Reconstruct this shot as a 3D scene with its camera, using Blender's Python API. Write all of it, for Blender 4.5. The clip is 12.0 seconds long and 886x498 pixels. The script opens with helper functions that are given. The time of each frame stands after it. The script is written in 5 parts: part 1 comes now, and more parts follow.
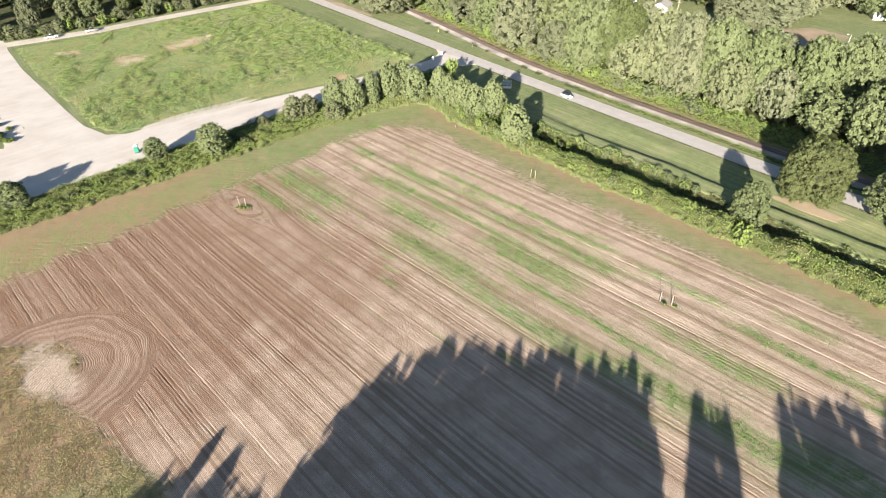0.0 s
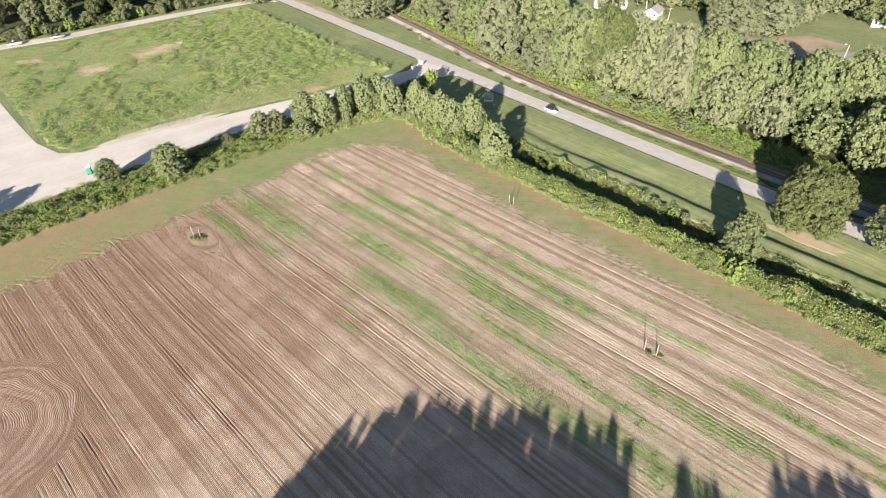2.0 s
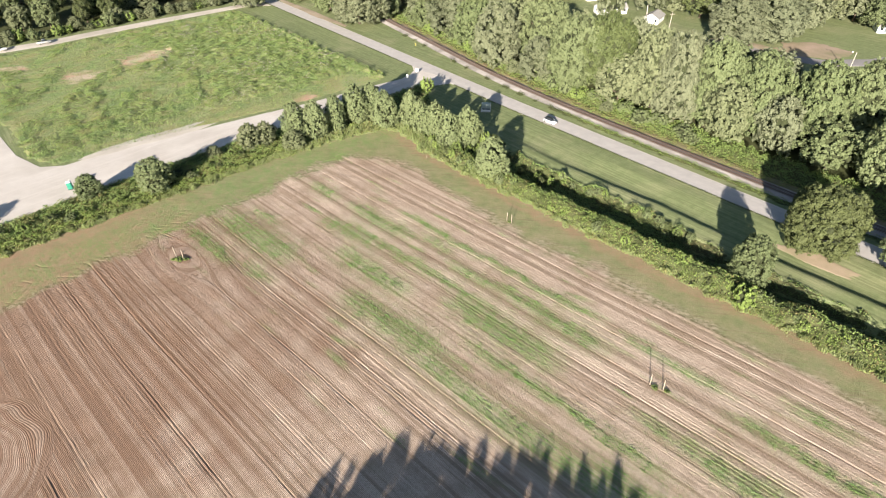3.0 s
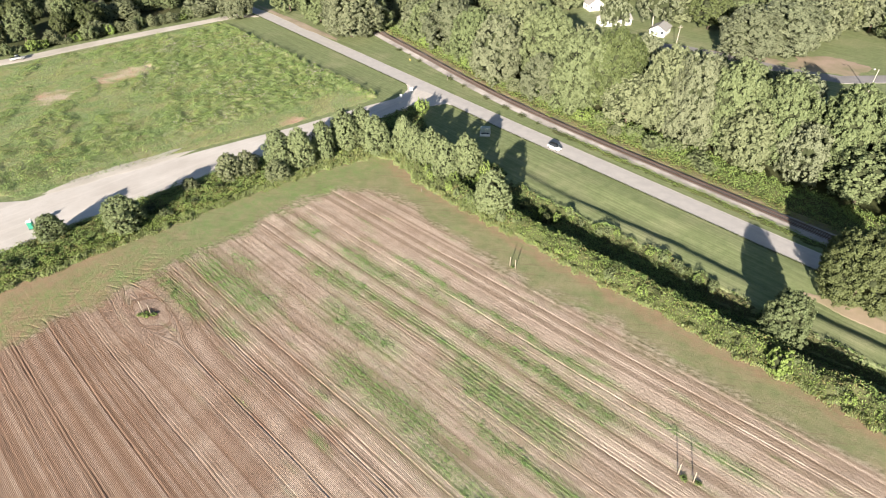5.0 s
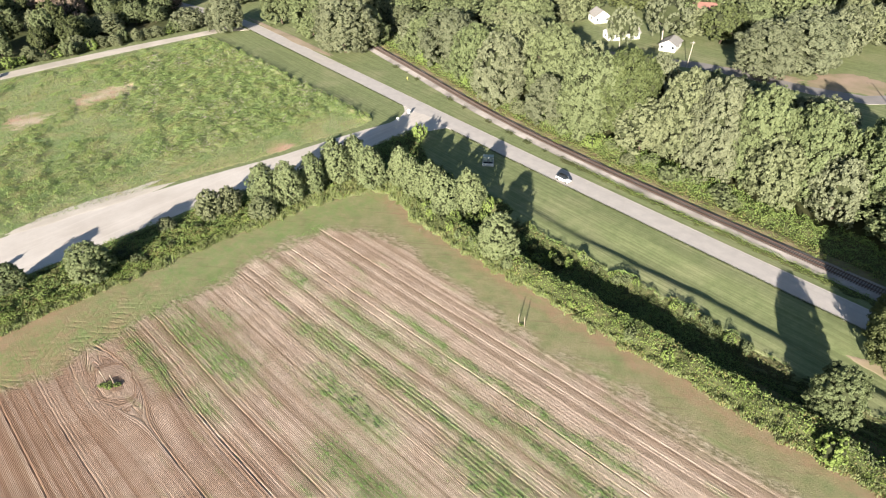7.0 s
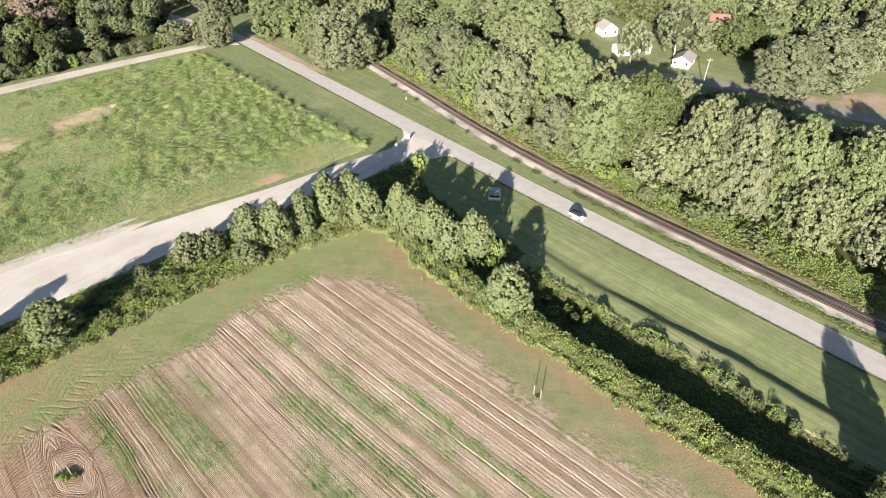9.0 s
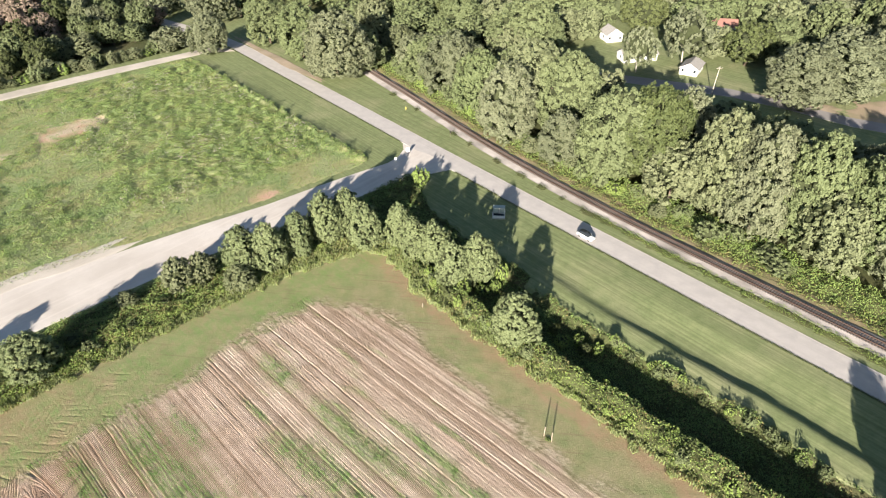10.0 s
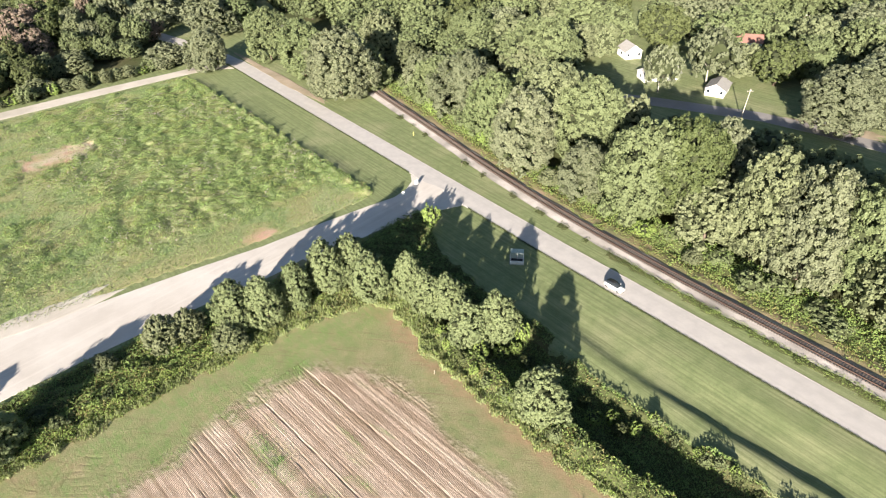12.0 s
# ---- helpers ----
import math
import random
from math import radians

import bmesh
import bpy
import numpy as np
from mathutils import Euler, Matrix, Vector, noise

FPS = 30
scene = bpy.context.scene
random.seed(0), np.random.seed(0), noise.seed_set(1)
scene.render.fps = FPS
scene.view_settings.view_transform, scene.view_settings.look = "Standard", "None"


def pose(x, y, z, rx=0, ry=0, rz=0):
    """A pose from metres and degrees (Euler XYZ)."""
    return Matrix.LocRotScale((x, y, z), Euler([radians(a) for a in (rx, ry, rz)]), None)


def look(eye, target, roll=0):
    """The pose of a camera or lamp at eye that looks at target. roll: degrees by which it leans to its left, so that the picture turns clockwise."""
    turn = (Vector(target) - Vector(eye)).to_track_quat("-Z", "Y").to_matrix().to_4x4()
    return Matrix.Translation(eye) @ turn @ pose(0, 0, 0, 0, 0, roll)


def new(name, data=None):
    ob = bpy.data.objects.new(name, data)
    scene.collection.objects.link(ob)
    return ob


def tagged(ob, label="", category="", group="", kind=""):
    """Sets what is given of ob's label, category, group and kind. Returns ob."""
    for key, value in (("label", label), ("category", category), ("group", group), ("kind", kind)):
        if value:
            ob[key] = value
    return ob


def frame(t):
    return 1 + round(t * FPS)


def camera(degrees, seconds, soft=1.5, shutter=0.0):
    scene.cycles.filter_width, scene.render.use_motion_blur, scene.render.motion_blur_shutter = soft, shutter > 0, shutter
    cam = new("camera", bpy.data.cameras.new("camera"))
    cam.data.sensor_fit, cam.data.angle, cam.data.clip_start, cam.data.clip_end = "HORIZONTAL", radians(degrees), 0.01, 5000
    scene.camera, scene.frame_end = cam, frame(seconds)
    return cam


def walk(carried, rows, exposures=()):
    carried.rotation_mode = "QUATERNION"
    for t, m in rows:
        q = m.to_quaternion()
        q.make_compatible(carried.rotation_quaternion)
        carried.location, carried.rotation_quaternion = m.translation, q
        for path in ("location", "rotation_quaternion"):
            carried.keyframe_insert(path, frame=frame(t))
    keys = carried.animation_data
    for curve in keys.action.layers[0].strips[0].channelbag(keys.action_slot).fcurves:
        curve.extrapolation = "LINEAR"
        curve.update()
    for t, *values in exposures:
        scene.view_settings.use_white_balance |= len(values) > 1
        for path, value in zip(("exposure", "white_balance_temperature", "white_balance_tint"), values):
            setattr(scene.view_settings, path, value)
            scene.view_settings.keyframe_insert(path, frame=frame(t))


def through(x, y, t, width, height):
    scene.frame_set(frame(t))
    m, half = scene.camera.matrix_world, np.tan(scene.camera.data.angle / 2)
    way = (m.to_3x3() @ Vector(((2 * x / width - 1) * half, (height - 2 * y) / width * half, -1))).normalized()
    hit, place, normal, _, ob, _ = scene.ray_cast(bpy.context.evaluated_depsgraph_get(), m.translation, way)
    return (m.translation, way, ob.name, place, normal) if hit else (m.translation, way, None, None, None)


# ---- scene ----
cam = camera(74.9, 12.0, soft=1.15)
PATH = [
    (0, (-0.006, -0.013, 76.653), (-0.166, 16.027, 64.703), -1.6),
    (0.5, (2.063, 3.003, 76.674), (1.963, 19.023, 64.714), -1.4),
    (1, (3.71, 6.178, 76.74), (3.65, 22.178, 64.74), -1.4),
    (1.5, (5.011, 9.622, 76.845), (4.971, 25.612, 64.825), -1.4),
    (2, (5.968, 13.197, 76.938), (5.948, 29.177, 64.918), -1.4),
    (2.5, (6.531, 16.974, 77.072), (6.541, 32.954, 65.042), -1.4),
    (3, (6.871, 20.861, 77.21), (6.911, 36.841, 65.18), -1.3),
    (5, (7.341, 37.165, 77.711), (7.471, 53.155, 65.701), -1.4),
    (5.5, (7.427, 41.253, 77.833), (7.567, 57.253, 65.833), -1.4),
    (6, (7.501, 45.373, 77.973), (7.651, 61.383, 65.983), -1.4),
    (6.5, (7.502, 49.516, 78.125), (7.662, 65.536, 66.145), -1.4),
    (7, (7.428, 53.635, 78.26), (7.598, 69.665, 66.29), -1.5),
    (9, (6.776, 70.155, 78.94), (6.996, 86.205, 67.0), -1.6),
    (9.5, (6.612, 74.306, 79.06), (6.832, 90.356, 67.12), -1.6),
    (10, (6.407, 78.471, 79.174), (6.647, 94.511, 67.234), -1.7),
    (10.5, (6.24, 82.664, 79.297), (6.49, 98.704, 67.357), -1.7),
    (11, (6.042, 86.808, 79.431), (6.282, 102.848, 67.491), -1.8),
    (11.5, (5.723, 90.911, 79.56), (5.983, 106.961, 67.63), -1.8),
    (12, (5.14, 94.878, 79.689), (5.23, 110.988, 67.839), -1.9),
]
walk(cam, [(t, look(eye, target, roll)) for t, eye, target, roll in PATH],
     exposures=[(0, 1.70), (1.5, 1.62), (3, 1.58), (6, 1.58), (9, 1.62), (10.5, 1.66), (12, 1.76)])

# ---- daylight: low morning sun, clear sky ----
SUN_AZ, SUN_EL = 18.0, 16.0          # shadows run SUN_AZ degrees right of +y
sun_way = Vector((math.sin(radians(SUN_AZ)) * math.cos(radians(SUN_EL)), math.cos(radians(SUN_AZ)) * math.cos(radians(SUN_EL)), -math.sin(radians(SUN_EL))))
sun = new("sun", bpy.data.lights.new("sun", "SUN"))
sun.data.energy, sun.data.angle, sun.data.color = 5.0, radians(0.6), (1.0, 0.92, 0.81)
sun.matrix_world = look((0, 0, 300), Vector((0, 0, 300)) + sun_way)
world = bpy.data.worlds.new("sky")
scene.world = world
world.use_nodes = True
wn = world.node_tree.nodes
sky = wn.new("ShaderNodeTexSky")
sky.sky_type, sky.sun_disc = "NISHITA", False
sky.sun_elevation, sky.sun_rotation = radians(SUN_EL), radians(180 + SUN_AZ)
sky.ozone_density, sky.dust_density = 2.0, 0.8
wn["Background"].inputs["Strength"].default_value = 0.046
world.node_tree.links.new(sky.outputs[0], wn["Background"].inputs[0])

# ---- plan: u runs along the crop rows, v across them ----
S2 = math.sqrt(0.5)


def uv(u, v, z=0.0):
    return Vector(((u + v) * S2, (v - u) * S2, z))


def smooth(a, b, x):
    k = np.clip((x - a) / (b - a), 0, 1)
    return k * k * (3 - 2 * k)


def waves(x, y, size, seed, n=12):
    """Soft noise of about -1 to 1 with lumps of that size, on arrays."""
    r = np.random.RandomState(seed)
    out = np.zeros_like(np.asarray(x, float))
    for _ in range(n):
        a, k, p = r.uniform(0, 2 * np.pi), r.uniform(0.35, 2.3) * 2 * np.pi / (2.2 * size), r.uniform(0, 6.3)
        out = out + np.sin(k * (x * np.cos(a) + y * np.sin(a)) + p)
    return out / math.sqrt(n) / 1.2


def road_v(u):
    return float(np.interp(u, [-320, -200, -120, -92, -50, 0, 120], [188.8, 174.6, 164.7, 161.8, 157.4, 152.4, 140.4]))


def ditch_v(u):
    return np.interp(u, [-125, -105, -90, -55, -43, -26, -3, 60], [149, 146.5, 144.1, 143, 141.3, 139.3, 138.3, 135])


RAIL_U = [-420, -330, -270, -231, -190, -149, -115, -90, -67, -36, 20, 90]
RAIL_V = [262, 233, 215, 203.5, 193.5, 182.2, 175.6, 172.4, 169.8, 166.2, 161, 156]


def rail_v(u):
    k = np.array([-60.0, -40, -20, 0, 20, 40, 60]) * 0.35
    return float(np.mean(np.interp(u + k, RAIL_U, RAIL_V)))


def hedge_u(v):
    return np.interp(v, [-40, 5, 60, 110, 122], [-157, -155, -150, -145.5, -141])


def hedge_v(u):
    return np.interp(u, [-141, -133, -119, -100, -60, 0, 60], [122, 125, 121, 119.5, 117.5, 115.5, 114])


# ---- mesh helpers ----
def mesh_of(name, verts, faces, mats=(), flat=True):
    """A mesh from arrays; faces all have the same number of corners."""
    me = bpy.data.meshes.new(name)
    verts, faces = np.asarray(verts, np.float32), np.asarray(faces, np.int32)
    n, k = faces.shape
    me.vertices.add(len(verts))
    me.vertices.foreach_set("co", verts.ravel())
    me.loops.add(n * k)
    me.loops.foreach_set("vertex_index", faces.ravel())
    me.polygons.add(n)
    me.polygons.foreach_set("loop_start", np.arange(0, n * k, k, dtype=np.int32))
    me.update(calc_edges=True)
    me.polygons.foreach_set("use_smooth", np.full(n, not flat))
    for m in mats:
        me.materials.append(m)
    return me


def masks(me, name, arr):
    """A per-vertex colour of cover: what grows or lies where."""
    a = me.color_attributes.new(name, "FLOAT_COLOR", "POINT")
    full = np.ones((len(me.vertices), 4), np.float32)
    full[:, :arr.shape[1]] = arr
    a.data.foreach_set("color", full.ravel())


def part(name, data, material, parent, label=""):
    """One mesh object under a thing or a part; data is a bmesh or a mesh."""
    if isinstance(data, bmesh.types.BMesh):
        me = bpy.data.meshes.new(name)
        data.to_mesh(me)
        data.free()
    else:
        me = data
    if material and not me.materials:
        me.materials.append(material)
    ob = new(name, me)
    ob.parent = parent
    if label:
        ob["label"] = label
    return ob


def thing(name, label, category, m=None, group="", kind=""):
    ob = new(name)
    ob.matrix_world = m or Matrix.Identity(4)
    return tagged(ob, label, category, group, kind)


def box(bm, x0, y0, z0, x1, y1, z1, bevel=0.0):
    r = bmesh.ops.create_cube(bm, size=1)
    vs = r["verts"]
    bmesh.ops.scale(bm, vec=(x1 - x0, y1 - y0, z1 - z0), verts=vs)
    bmesh.ops.translate(bm, vec=((x0 + x1) / 2, (y0 + y1) / 2, (z0 + z1) / 2), verts=vs)
    if bevel:
        es = list({e for v in vs for e in v.link_edges})
        bmesh.ops.bevel(bm, geom=es, offset=bevel, segments=2, affect="EDGES")
    return bm


def boxed(x0, y0, z0, x1, y1, z1, bevel=0.0):
    return box(bmesh.new(), x0, y0, z0, x1, y1, z1, bevel)


def tube(bm, pts, radii, sides=7):
    rings = []
    for i, p in enumerate(pts):
        p = Vector(p)
        d = (Vector(pts[min(i + 1, len(pts) - 1)]) - Vector(pts[max(i - 1, 0)])).normalized()
        a = d.orthogonal().normalized()
        b = d.cross(a)
        rings.append([bm.verts.new(p + radii[i] * (math.cos(k * 2 * math.pi / sides) * a + math.sin(k * 2 * math.pi / sides) * b)) for k in range(sides)])
    for r0, r1 in zip(rings, rings[1:]):
        for k in range(sides):
            f = bm.faces.new((r0[k], r0[(k + 1) % sides], r1[(k + 1) % sides], r1[k]))
            f.smooth = True
    bm.faces.new(rings[0][::-1])
    bm.faces.new(rings[-1])
    return bm


def strip(name, stations, material, z=0.03, depth=0.12, kind="structure", label="", category=""):
    """A slab along a line: stations of (left point, right point), with a skirt down its sides."""
    verts, faces = [], []
    for a, b in stations:
        a, b = Vector((a[0], a[1])), Vector((b[0], b[1]))
        o = (a - b).normalized() * 0.06
        for q, h in ((a + o, -depth), (a, z), ((a + b) / 2, z + 0.025), (b, z), (b - o, -depth)):
            verts.append((q.x, q.y, h))
    for i in range(len(stations) - 1):
        for k in range(4):
            o = 5 * i + k
            faces.append((o, o + 1, o + 6, o + 5))
    me = mesh_of(name, verts, np.array(faces)[:, ::-1], [material])
    return tagged(new(name, me), label, category, kind=kind)


def sheet(name, us, vs, height, materials, cover=None, label="", category="", kind="structure", rows=None):
    """A sheet over the plan with heights height(u, v) and an optional cover mask."""
    uu, vv = np.meshgrid(us, vs, indexing="ij")
    x, y = (uu + vv) * S2, (vv - uu) * S2
    z = height(uu, vv)
    nu, nv = uu.shape
    idx = np.arange(nu * nv).reshape(nu, nv)
    f = np.stack([idx[:-1, :-1], idx[1:, :-1], idx[1:, 1:], idx[:-1, 1:]], -1).reshape(-1, 4)
    me = mesh_of(name, np.stack([x, y, z], -1).reshape(-1, 3), f, materials, flat=False)
    if cover is not None:
        masks(me, "cover", cover(uu, vv).reshape(nu * nv, -1))
    if rows is not None:
        masks(me, "rows", np.stack(rows(uu, vv), -1)[..., ::2].reshape(nu * nv, 2))
    return tagged(new(name, me), label, category, kind=kind)


def leaf_cards(P, N, size, rng, slim=0.55):
    """Bent four-cornered leaves at P facing N: arrays of vertices and faces."""
    n = len(P)
    N = N / np.maximum(np.linalg.norm(N, axis=1, keepdims=True), 1e-6)
    t = np.cross(N, rng.normal(size=(n, 3)))
    t /= np.maximum(np.linalg.norm(t, axis=1, keepdims=True), 1e-6)
    b = np.cross(N, t)
    s = (size * rng.uniform(0.6, 1.35, n))[:, None]
    V = np.stack([P - t * s * 0.6, P + b * s * slim * 0.6 + N * s * 0.12, P + t * s * 0.6, P - b * s * slim * 0.6 + N * s * 0.12], 1).reshape(-1, 3)
    return V, np.arange(4 * n).reshape(n, 4)


def blade_cards(P, tall, wide, rng):
    """Upright tufts of blades standing at P, leaning a little, narrow at the tip."""
    n = len(P)
    az = rng.uniform(0, 2 * np.pi, n)
    w = (wide * rng.uniform(0.6, 1.4, n))[:, None] * np.stack([np.cos(az), np.sin(az), 0 * az], -1)
    t = (tall * rng.uniform(0.7, 1.3, n))[:, None] * np.concatenate([rng.normal(size=(n, 2)) * 0.3, np.ones((n, 1))], 1)
    V = np.stack([P - t * 0.5 - w * 0.4, P - t * 0.5 + w * 0.4, P + t * 0.5 + w * 0.2, P + t * 0.5 - w * 0.2], 1).reshape(-1, 3)
    return V, np.arange(4 * n).reshape(n, 4)


# ---- materials ----
def material(name, rough=0.9, metal=0.0, spec=0.3):
    m = bpy.data.materials.new(name)
    m.use_nodes = True
    nt = m.node_tree
    b = nt.nodes["Principled BSDF"]
    b.inputs["Roughness"].default_value, b.inputs["Metallic"].default_value = rough, metal
    b.inputs["Specular IOR Level"].default_value = spec
    return m, nt, b


def node(nt, kind, **props):
    n = nt.nodes.new(kind)
    for k, v in props.items():
        n.inputs[k].default_value = v
    return n


def coords(nt, turn=0.0, scale=(1, 1, 1)):
    geo = nt.nodes.new("ShaderNodeNewGeometry")
    mp = nt.nodes.new("ShaderNodeMapping")
    mp.inputs["Rotation"].default_value = (0, 0, radians(turn))
    mp.vector_type = "TEXTURE"
    mp.inputs["Scale"].default_value = [1 / k for k in scale]
    nt.links.new(geo.outputs["Position"], mp.inputs["Vector"])
    return mp.outputs[0]


def noise_of(nt, vec, scale, detail=4.0, rough=0.6):
    n = node(nt, "ShaderNodeTexNoise", Scale=scale, Detail=detail, Roughness=rough)
    if vec is not None:
        nt.links.new(vec, n.inputs["Vector"])
    return n.outputs["Fac"]


def ramp(nt, fac, lo, hi, out_lo=0.0, out_hi=1.0):
    r = nt.nodes.new("ShaderNodeMapRange")
    for k, v in (("From Min", lo), ("From Max", hi), ("To Min", out_lo), ("To Max", out_hi)):
        r.inputs[k].default_value = v
    nt.links.new(fac, r.inputs["Value"])
    return r.outputs[0]


def mix(nt, fac, a, b, how="MIX"):
    n = nt.nodes.new("ShaderNodeMix")
    n.data_type, n.blend_type = "RGBA", how
    for sock, v in ((n.inputs[0], fac), (n.inputs[6], a), (n.inputs[7], b)):
        if isinstance(v, bpy.types.NodeSocket):
            nt.links.new(v, sock)
        else:
            sock.default_value = v if isinstance(v, (int, float)) else (*v, 1.0)
    return n.outputs[2]


def times(nt, a, b):
    n = nt.nodes.new("ShaderNodeMath")
    n.operation = "MULTIPLY"
    for s, v in ((n.inputs[0], a), (n.inputs[1], b)):
        if isinstance(v, bpy.types.NodeSocket):
            nt.links.new(v, s)
        else:
            s.default_value = v
    return n.outputs[0]


def bumped(nt, bsdf, fac, strength, dist):
    b = node(nt, "ShaderNodeBump", Strength=strength, Distance=dist)
    nt.links.new(fac, b.inputs["Height"])
    nt.links.new(b.outputs[0], bsdf.inputs["Normal"])


def channels(nt, name="cover"):
    a = nt.nodes.new("ShaderNodeVertexColor")
    a.layer_name = name
    s = nt.nodes.new("ShaderNodeSeparateColor")
    nt.links.new(a.outputs[0], s.inputs[0])
    return s.outputs


def ch_alpha(nt, name="cover"):
    a = nt.nodes.new("ShaderNodeVertexColor")
    a.layer_name = name
    return a.outputs["Alpha"]


def plain(name, colour, rough=0.6, metal=0.0, grain=0.12, scale=3.0, spec=0.4):
    m, nt, b = material(name, rough, metal, spec)
    v = coords(nt)
    n1 = noise_of(nt, v, scale)
    n2 = noise_of(nt, v, scale * 9)
    c = mix(nt, ramp(nt, n1, 0.3, 0.7), [x * (1 - grain) for x in colour], [min(1, x * (1 + grain)) for x in colour])
    c = mix(nt, ramp(nt, n2, 0.35, 0.7, 0, grain), c, [x * 0.6 for x in colour])
    nt.links.new(c, b.inputs["Base Color"])
    bumped(nt, b, n2, 0.2, 0.01)
    return m


def foliage(name, dark, light, tip, spread=0.6, through=0.24):
    """Leaves: colour varies leaf by leaf and plant by plant, and light shines through."""
    m, nt, b = material(name, 0.6, 0, 0.25)
    geo = nt.nodes.new("ShaderNodeNewGeometry")
    info = nt.nodes.new("ShaderNodeObjectInfo")
    c = mix(nt, ramp(nt, geo.outputs["Random Per Island"], 0, 1, 0.22, 0.88), dark, light)
    c = mix(nt, ramp(nt, info.outputs["Random"], 0, 1, 0, spread), c, tip)
    c = mix(nt, ramp(nt, info.outputs["Random"], 0.45, 1, 0, 0.6), c, [x * 0.9 for x in dark])
    n = noise_of(nt, coords(nt), 0.35, 3)
    c = mix(nt, ramp(nt, n, 0.35, 0.7, 0, 0.35), c, [x * 1.1 for x in light])
    nt.links.new(c, b.inputs["Base Color"])
    tr = nt.nodes.new("ShaderNodeBsdfTranslucent")
    nt.links.new(mix(nt, 0.5, c, light), tr.inputs["Color"])
    sh = nt.nodes.new("ShaderNodeMixShader")
    sh.inputs[0].default_value = through
    nt.links.new(b.outputs[0], sh.inputs[1])
    nt.links.new(tr.outputs[0], sh.inputs[2])
    nt.links.new(sh.outputs[0], nt.nodes["Material Output"].inputs[0])
    return m


def calc(nt, how, a, b=0.0):
    n = nt.nodes.new("ShaderNodeMath")
    n.operation = how
    for k, v in enumerate((a, b)):
        if isinstance(v, bpy.types.NodeSocket):
            nt.links.new(v, n.inputs[k])
        else:
            n.inputs[k].default_value = v
    return n.outputs[0]


def row_random(nt, phase, width, shift=0.0):
    """A random value for each row of that width."""
    k = calc(nt, "FLOOR", calc(nt, "ADD", calc(nt, "DIVIDE", phase, width), shift))
    w = nt.nodes.new("ShaderNodeTexWhiteNoise")
    w.noise_dimensions = "1D"
    nt.links.new(k, w.inputs["W"])
    return w.outputs["Value"]


